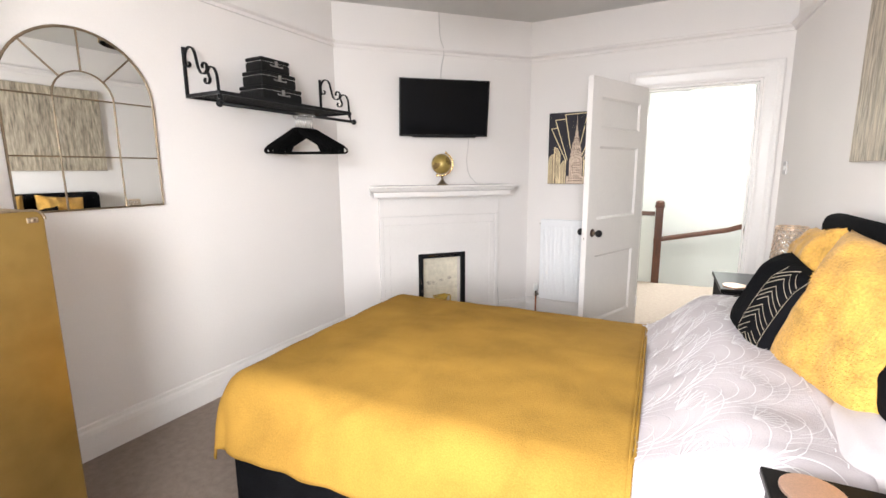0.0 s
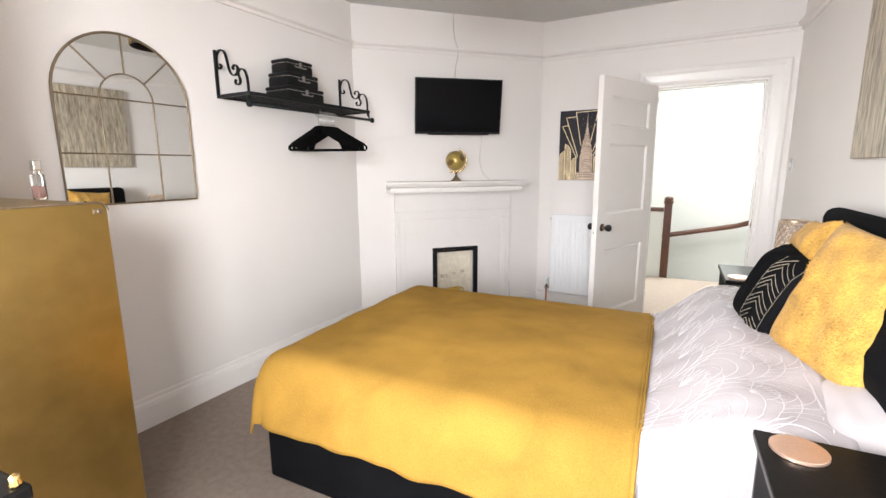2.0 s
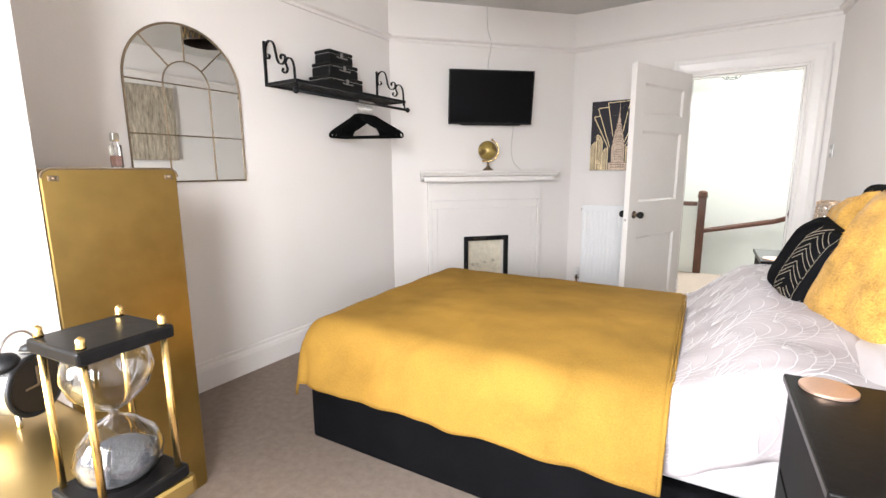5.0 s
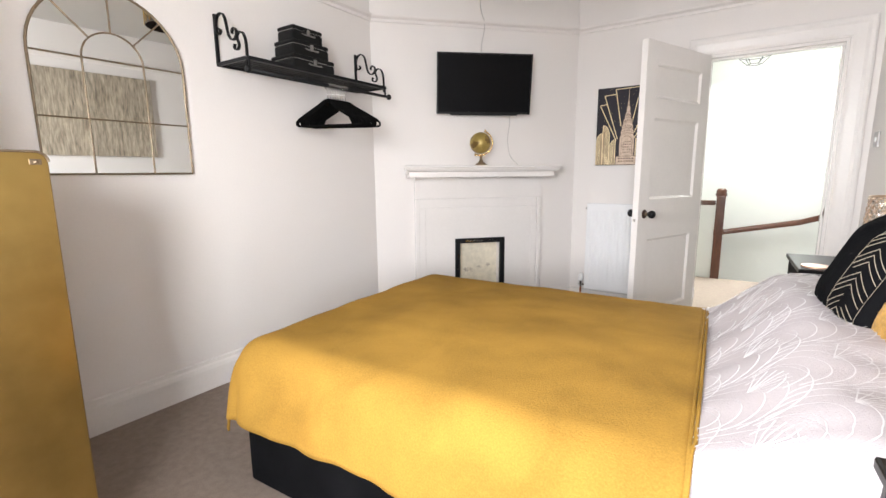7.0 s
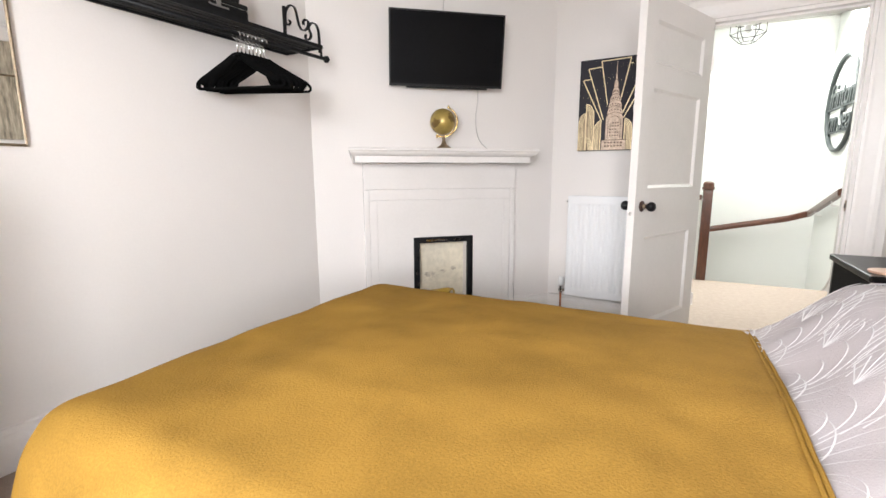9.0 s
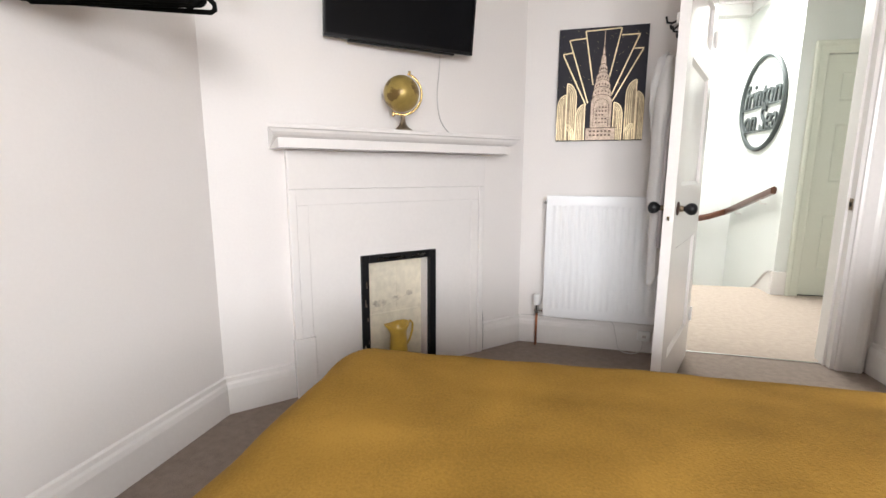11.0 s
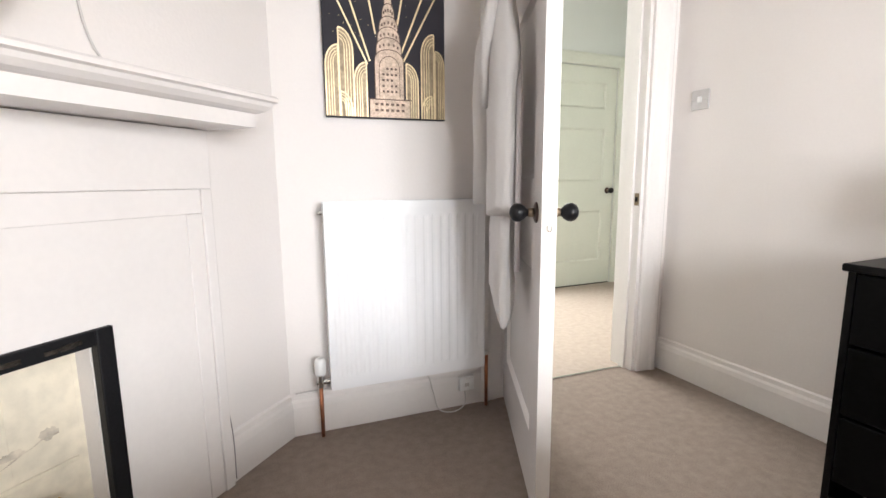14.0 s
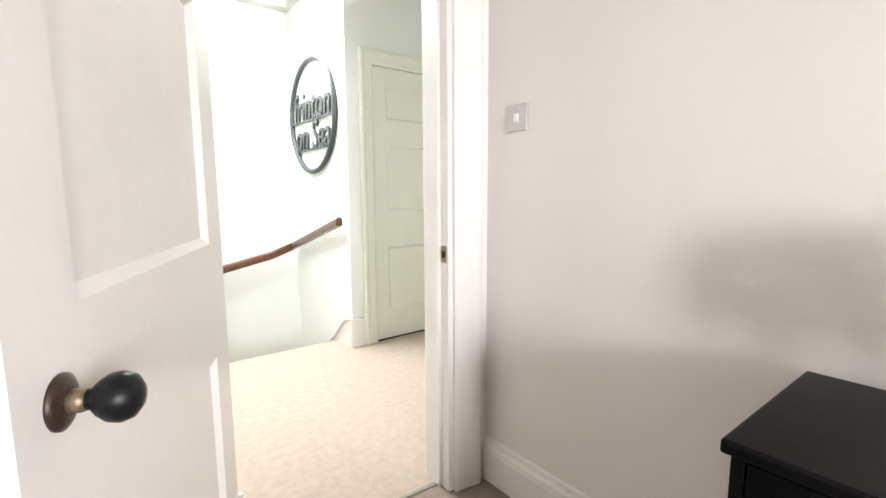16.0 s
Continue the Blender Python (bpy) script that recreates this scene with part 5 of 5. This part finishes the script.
for k in range(24):
    a = 2 * math.pi * k / 24
    for s in (1, -1):
        tube(fret, [(0.188 * math.cos(a + s * f * 0.26), 0.188 * math.sin(a + s * f * 0.26), -0.295 + 0.175 * f) for f in (0, 0.25, 0.5, 0.75, 1)], 0.003, 5)
part("fretwork", fret, GOLD, pen, "gold diamond fretwork")
part("spider", boxes((-0.185, -0.003, -0.142, 0.185, 0.003, -0.136), (-0.003, -0.185, -0.142, 0.003, 0.185, -0.136)), IRON, pen)

# ---- brass cabinet in the alcove ----
cab = thing("brass_cabinet", pose(-1.803, 0.323, 0), "tall brushed brass cabinet with rounded corners", "cabinet")
cb = bmesh.new()
CWD, CHT, CDP = 0.389, 1.237, 0.70


def rounded(w, h, r, n=6):
    pts = []
    for cx, cz, a0 in ((w - r, h - r, 0), (r, h - r, 90), (r, 0.012, 180), (w - r, 0.012, 270)):
        rr = r if cz > 0.1 else 0.012
        for i in range(n + 1):
            a = radians(a0 + 90 * i / n)
            pts.append(((cx if cz > 0.1 else (0.012 if a0 == 180 else w - 0.012)) + rr * math.cos(a), cz + rr * math.sin(a)))
    return pts


o = rounded(CWD, CHT, 0.028)
levels = [(-CDP, 0), (-0.004, 0), (0.0, -0.004)]
rings = []
for x, ins in levels:
    rings.append([cb.verts.new((x, y + (ins if y > CWD / 2 else -ins), z + (ins if z > 0.6 else 0))) for y, z in o])
for a, b in zip(rings, rings[1:]):
    for j in range(len(o)):
        cb.faces.new((a[j], a[(j + 1) % len(o)], b[(j + 1) % len(o)], b[j]))
cb.faces.new(rings[-1]), cb.faces.new(list(reversed(rings[0])))
bmesh.ops.recalc_face_normals(cb, faces=cb.faces)
part("body", cb, BRASSPANEL, cab)
for y in (0.030, CWD - 0.030):
    stud = part("corner_bracket", boxes((0.0, y - 0.014, CHT - 0.036, 0.004, y + 0.014, CHT - 0.020), bevel=0.002), BRONZE, cab, "small corner fixing")
    part("stud", lathe(bmesh.new(), [(0.006, 0), (0.005, 0.004), (0.001, 0.006)], 12, Matrix.Translation((0.004, y, CHT - 0.028)) @ Matrix.Rotation(radians(90), 4, "Y")), BRONZE, stud, "", True)
part("edge_trim", tube(bmesh.new(), [(0.001, y, z) for y, z in o if z > 0.02], 0.0035, 6), BRONZE, cab, "darkened brass edge")

bot = thing("scent_bottle", pose(-2.08, 0.655, CHT + 0.004), "clear square scent bottle with rose liquid", "bottle")
part("glass", boxes((-0.020, -0.014, 0, 0.020, 0.014, 0.085), (-0.008, -0.008, 0.085, 0.008, 0.008, 0.098), bevel=0.003), GLASS, bot)
part("liquid", boxes((-0.016, -0.010, 0.006, 0.016, 0.010, 0.046), bevel=0.002), PINKOIL, bot, "rose pink liquid")
part("cap", boxes((-0.012, -0.012, 0.098, 0.012, 0.012, 0.130), bevel=0.003), CHROME, bot, "silver cap")

# ---- table in the window bay ----
TZ = 0.845
tab = thing("brass_table", pose(-1.05, -0.18, 0), "brass-topped side table in the window bay", "table")
part("tabletop", boxes((-0.50, -0.30, TZ - 0.028, 0.348, 0.240, TZ), bevel=0.006), BRASSPANEL, tab)
for x in (-0.46, 0.29):
    for y in (-0.26, 0.185):
        part("leg", boxes((x, y, 0, x + 0.035, y + 0.035, TZ - 0.028), bevel=0.003), BRASSPANEL, tab)
hgm = Matrix.Translation((-0.752, -0.001, TZ)) @ pose(0, 0, 0, 0, 0, 4)
hour = thing("hourglass", hgm, "hourglass with black wooden plates and gold rods", "hourglass")
part("plate", boxes((-0.051, -0.051, 0, 0.051, 0.051, 0.016), bevel=0.003), BLACK, hour)
part("plate", boxes((-0.051, -0.051, 0.184, 0.051, 0.051, 0.200), bevel=0.003), BLACK, hour)
gp = [(0.032, 0.0165), (0.043, 0.03), (0.046, 0.048), (0.040, 0.068), (0.021, 0.088), (0.006, 0.097), (0.005, 0.100), (0.006, 0.103), (0.021, 0.112), (0.040, 0.132), (0.046, 0.152), (0.043, 0.170), (0.032, 0.1835)]
go = part("bulb", lathe(bmesh.new(), gp, 32), GLASS, hour, "clear blown glass bulbs", True)
md = go.modifiers.new("shell", "SOLIDIFY")
md.thickness = 0.0018
go.visible_shadow = False
part("sand", lathe(bmesh.new(), [(0.028, 0.0185), (0.039, 0.03), (0.042, 0.046), (0.024, 0.058), (0.001, 0.064)], 24), SAND, hour, "fine black sand", True)
for x in (-0.042, 0.042):
    for y in (-0.042, 0.042):
        rd = part("rod", tube(bmesh.new(), [(x, y, 0.016), (x, y, 0.184)], 0.004, 10), GOLD, hour, "", True)
        part("cap_nut", lathe(bmesh.new(), [(0.0045, 0.2), (0.005, 0.203), (0.0042, 0.207), (0.0045, 0.211), (0.001, 0.214)], 12, Matrix.Translation((x, y, 0))), GOLD, rd, "", True)
clk = thing("alarm_clock", Matrix.Translation((-1.045, 0.012, TZ)) @ pose(0, 0, 0, 0, 0, 118) @ Matrix.Scale(0.82, 4), "twin-bell alarm clock with silver body and black face", "alarm clock")
cr = Matrix.Translation((0, 0, 0.072)) @ Matrix.Rotation(radians(90), 4, "X")
part("case", lathe(bmesh.new(), [(0.001, -0.094), (0.044, -0.092), (0.054, -0.082), (0.057, -0.02), (0.057, 0.010), (0.053, 0.016)], 36, cr), mat("polished_silver", (0.66, 0.66, 0.67), 0.22, metal=0.9, vary=0.1), clk, "", True)
part("bezel", tube(bmesh.new(), [tuple(cr @ Vector((0.055 * math.cos(2 * math.pi * i / 36), 0.055 * math.sin(2 * math.pi * i / 36), 0.014))) for i in range(36)], 0.005, 8, closed=True), PLASTIC, clk, "", True)
part("face", lathe(bmesh.new(), [(0.051, 0.0165), (0.050, 0.0175)], 32, cr), PLASTIC, clk, "dark clock face")
hd = bmesh.new()
box(hd, -0.002, -0.0195, 0.072, 0.002, -0.0185, 0.108), box(hd, -0.026, -0.0195, 0.070, 0.0, -0.0185, 0.074)
part("pointers", hd, BRONZE, clk)
for s in (-1, 1):
    part("bell", lathe(bmesh.new(), [(0.026, 0.0), (0.024, 0.010), (0.014, 0.019), (0.001, 0.022)], 20, Matrix.Translation((s * 0.032, 0.01, 0.122)) @ pose(0, 0, 0, 0, s * 24, 0)), PLASTIC, clk, "", True)
    part("foot", lathe(bmesh.new(), [(0.004, 0.0), (0.005, 0.006), (0.004, 0.03)], 10, Matrix.Translation((s * 0.03, 0.0, 0))), CHROME, clk, "", True)
part("carry_handle", tube(bmesh.new(), [(0.036 * math.cos(radians(d)), 0.01, 0.138 + 0.036 * math.sin(radians(d))) for d in range(0, 181, 15)], 0.0025, 6), CHROME, clk, "", True)

# ---- landing ----
run("baseboard_e", [(2.3, 4.168), (0.52, 4.168)], SKIRT, GLOSS, "white moulded landing skirting")
lm = Matrix.Translation((0, D2Y, 0))
architrave("trim_landing_door", lm, D2X0, D2X1, D2Z, 0.10, CREAM, "cream moulded architrave round the landing door")
d2 = door_leaf("door_2", Matrix.Translation((D2X0 + 0.004, D2Y + 0.03, 0.008)), D2X1 - D2X0 - 0.008, D2Z - 0.012, CREAM, "closed cream-painted three-panel landing door", ((0.0, 0.21), (0.70, 0.95), (1.44, 1.595), (1.84, D2Z - 0.012)))
knob(d2, D2X1 - D2X0 - 0.07, 0.875, -1)
part("backing", boxes((-0.01, 0.021, 0, D2X1 - D2X0, 0.03, D2Z)), CREAM, d2)
sk = mesh_ob("baseboard_f", boxes((LX - 0.016, D2Y - 0.018, 0, D2X0 - 0.10, D2Y, 0.205), bevel=0.004), GLOSS)
tagged(sk, "short white skirting block at the wall corner", "trim", kind="structure")
st = bmesh.new()
prev, string_top = None, []
for i in range(25):
    f = i / 24
    y = D2Y + f * (FARY - D2Y)
    top = 0.205 - 0.30 * (0.5 - 0.5 * math.cos(math.pi * min(1, f / 0.35))) * 0.75 - max(0, f - 0.3) * 0.75
    string_top.append((y, top))
    cur = [st.verts.new(v) for v in ((LX - 0.018, y, top - 0.32), (LX - 0.018, y, top), (LX, y, top + 0.004), (LX, y, top - 0.32))]
    if prev:
        for j in range(4):
            st.faces.new((prev[j], cur[j], cur[(j + 1) % 4], prev[(j + 1) % 4]))
    else:
        st.faces.new(cur)
    prev = cur
st.faces.new(prev)
bmesh.ops.recalc_face_normals(st, faces=st.faces)
# Bead drawn for the gap's shading line; its grey is that shade.
bead = [(LX - 0.022, y, z) for y, z in string_top]
tagged(mesh_ob("trim_shading_bead", tube(bmesh.new(), bead, 0.009, 8), CABLE, True), "thin rounded bead greyed for the shading along the stair string", "trim", kind="structure")
tagged(mesh_ob("trim_stair_string", st, GLOSS), "white curved stair string against the landing wall", "trim", kind="structure")

# stairs turning down to the left along the far wall
stairs = thing("staircase", Matrix.Translation((0, 0, 0)), "carpeted stairs winding down from the landing", "stairs", kind="structure")
for i, pts in enumerate(([(LX, LY), (LX, 6.25), (-0.10, LY)], [(LX, 6.25), (LX, FARY), (0.40, FARY), (-0.10, LY)], [(0.40, FARY), (-0.10, FARY), (-0.10, LY)])):
    bm = bmesh.new()
    z = -0.185 * (i + 1)
    lo, hi = [bm.verts.new((x, y, z - 0.4)) for x, y in pts], [bm.verts.new((x, y, z)) for x, y in pts]
    bm.faces.new(lo), bm.faces.new(hi)
    for j in range(len(pts)):
        bm.faces.new((lo[j], lo[(j + 1) % len(pts)], hi[(j + 1) % len(pts)], hi[j]))
    bmesh.ops.recalc_face_normals(bm, faces=bm.faces)
    part("step", bm, LCARPET, stairs)
for i in range(7):
    part("step", boxes((-0.10 - (i + 1) * 0.22, LY + 0.002, -0.185 * (i + 4) - 0.4, -0.10 - i * 0.22, FARY, -0.185 * (i + 4))), LCARPET, stairs)

newel = thing("newel_post", pose(-0.185, LY + 0.02, 0), "dark mahogany newel post with a moulded cap", "newel post")
part("post", boxes((-0.042, -0.042, -0.3, 0.042, 0.042, 0.90), bevel=0.006), MAHOG, newel)
part("cap", lathe(bmesh.new(), [(0.048, 0.895), (0.054, 0.905), (0.054, 0.925), (0.046, 0.93), (0.050, 0.945), (0.046, 0.965), (0.03, 0.978), (0.001, 0.982)], 24), MAHOG, newel, "", True)
bal = thing("balustrade", pose(-0.23, LY + 0.02, 0), "mahogany rail over a boarded white panel", "balustrade")
part("rail", boxes((-1.47, -0.03, 0.80, 0.0, 0.03, 0.85), bevel=0.012), MAHOG, bal)
part("infill_panel", boxes((-1.47, -0.012, 0.0, 0.0, 0.012, 0.80)), LANDWALL, bal, "pale boarded infill")


def handrail(pts, name, label):
    h = thing(name, Matrix(), label, "handrail")
    bm = bmesh.new()
    p = [Vector(q) for q in pts]
    rings = []
    for i, q in enumerate(p):
        d = (p[min(i + 1, len(p) - 1)] - p[max(i - 1, 0)]).normalized()
        s = Vector((-d.y, d.x, 0)).normalized()
        u = Vector((0, 0, 1))
        rings.append([bm.verts.new(q + s * a + u * b) for a, b in ((-0.02, -0.03), (0.02, -0.03), (0.024, 0.0), (0.022, 0.022), (0.0, 0.032), (-0.022, 0.022), (-0.024, 0.0))])
    for a, b in zip(rings, rings[1:]):
        for j in range(7):
            bm.faces.new((a[j], a[(j + 1) % 7], b[(j + 1) % 7], b[j]))
    bm.faces.new(rings[0]), bm.faces.new(rings[-1])
    bmesh.ops.recalc_face_normals(bm, faces=bm.faces)
    part("rail", bm, MAHOG, h, "", False)
    return h


hr = handrail([(LX - 0.055, 5.72, 0.90), (LX - 0.055, 6.66, 0.645), (0.60, FARY - 0.055, 0.58), (-1.6, FARY - 0.055, 0.12)], "stair_handrail", "dark mahogany handrail sloping along the stairwell wall")
for x, y, z in ((LX, 5.95, 0.82), (LX, 6.45, 0.69)):
    part("bracket", tube(bmesh.new(), [(x, y, z - 0.05), (x - 0.05, y, z - 0.05), (x - 0.055, y, z - 0.01)], 0.006, 6), GLOSS, hr)

sign = thing("round_sign", Matrix.Translation((LX - 0.004, 6.235, 1.685)) @ pose(0, 0, 0, 0, 0, -90), "round dark cut-out sign with lettering", "sign")
SRAD = 0.42
part("ring", tube(bmesh.new(), [(SRAD * math.cos(2 * math.pi * i / 64), -0.012, SRAD * math.sin(2 * math.pi * i / 64)) for i in range(64)], 0.020, 8, closed=True), SIGNBLACK, sign, "", True)
for z in (-0.03, -0.25):
    hwid = math.sqrt(SRAD ** 2 - z ** 2)
    part("bar", boxes((-hwid, -0.020, z - 0.008, hwid, -0.004, z + 0.008)), SIGNBLACK, sign)


def lettering(text, x, z, size, squeeze, parent):
    cu = bpy.data.curves.new("lettering", "FONT")
    cu.body, cu.size, cu.extrude, cu.offset, cu.shear, cu.align_x = text, size, 0.008, 0.002, 0.12, "CENTER"
    tmp = new("lettering_curve", cu)
    bpy.context.view_layer.update()
    me = bpy.data.meshes.new_from_object(tmp.evaluated_get(bpy.context.evaluated_depsgraph_get()))
    bpy.data.objects.remove(tmp)
    me.transform(Matrix.Translation((x, -0.012, z)) @ Matrix.Diagonal((squeeze, 1, 1, 1)) @ Matrix.Rotation(radians(90), 4, "X"))
    me.materials.clear()
    me.materials.append(SIGNBLACK)
    o = new("lettering", me)
    o.parent = parent
    return o


lettering("frinton", 0.0, -0.03, 0.33, 0.78, sign)
lettering("on Sea", 0.0, -0.25, 0.31, 0.80, sign)

cage = thing("cage_pendant", Matrix.Translation((-0.02, 5.55, H)), "black wire cage pendant light over the landing", "ceiling light")
part("flex", tube(bmesh.new(), [(0, 0, 0), (0, 0, -0.20)], 0.004, 6), IRON, cage)
part("holder", lathe(bmesh.new(), [(0.022, -0.26), (0.024, -0.22), (0.015, -0.195)], 16), IRON, cage)
wc = bmesh.new()
lv = [(0.03, -0.20), (0.13, -0.27), (0.13, -0.36), (0.06, -0.43)]
for r, z in lv:
    tube(wc, [(r * math.cos(2 * math.pi * i / 6), r * math.sin(2 * math.pi * i / 6), z) for i in range(6)], 0.003, 5, closed=True)
for i in range(6):
    a = 2 * math.pi * i / 6
    tube(wc, [(r * math.cos(a), r * math.sin(a), z) for r, z in lv], 0.003, 5)
part("wire_cage", wc, IRON, cage, "faceted black wire cage")
part("bulb", lathe(bmesh.new(), [(0.012, -0.26), (0.030, -0.30), (0.030, -0.33), (0.015, -0.35), (0.001, -0.355)], 16), WHITEPLASTIC, cage, "unlit white bulb", True)
# Unseen skylight frame, added round the landing lamp.
w2 = thing("window_2", Matrix.Translation((0.15, 6.12, H + 0.1)), "white-framed skylight added unseen over the stairs", "skylight", kind="structure")
part("window_frame", holed(-0.70, 0.70, -0.55, 0.55, 0, 0.05, (-0.62, 0.62, -0.47, 0.47)), GLOSS, w2).matrix_local = Matrix(((1, 0, 0, 0), (0, 0, 1, 0), (0, 1, 0, 0), (0, 0, 0, 1)))
p = part("pane", boxes((-0.63, -0.48, 0.02, 0.63, 0.48, 0.026)), GLASS, w2)
p.visible_shadow = False
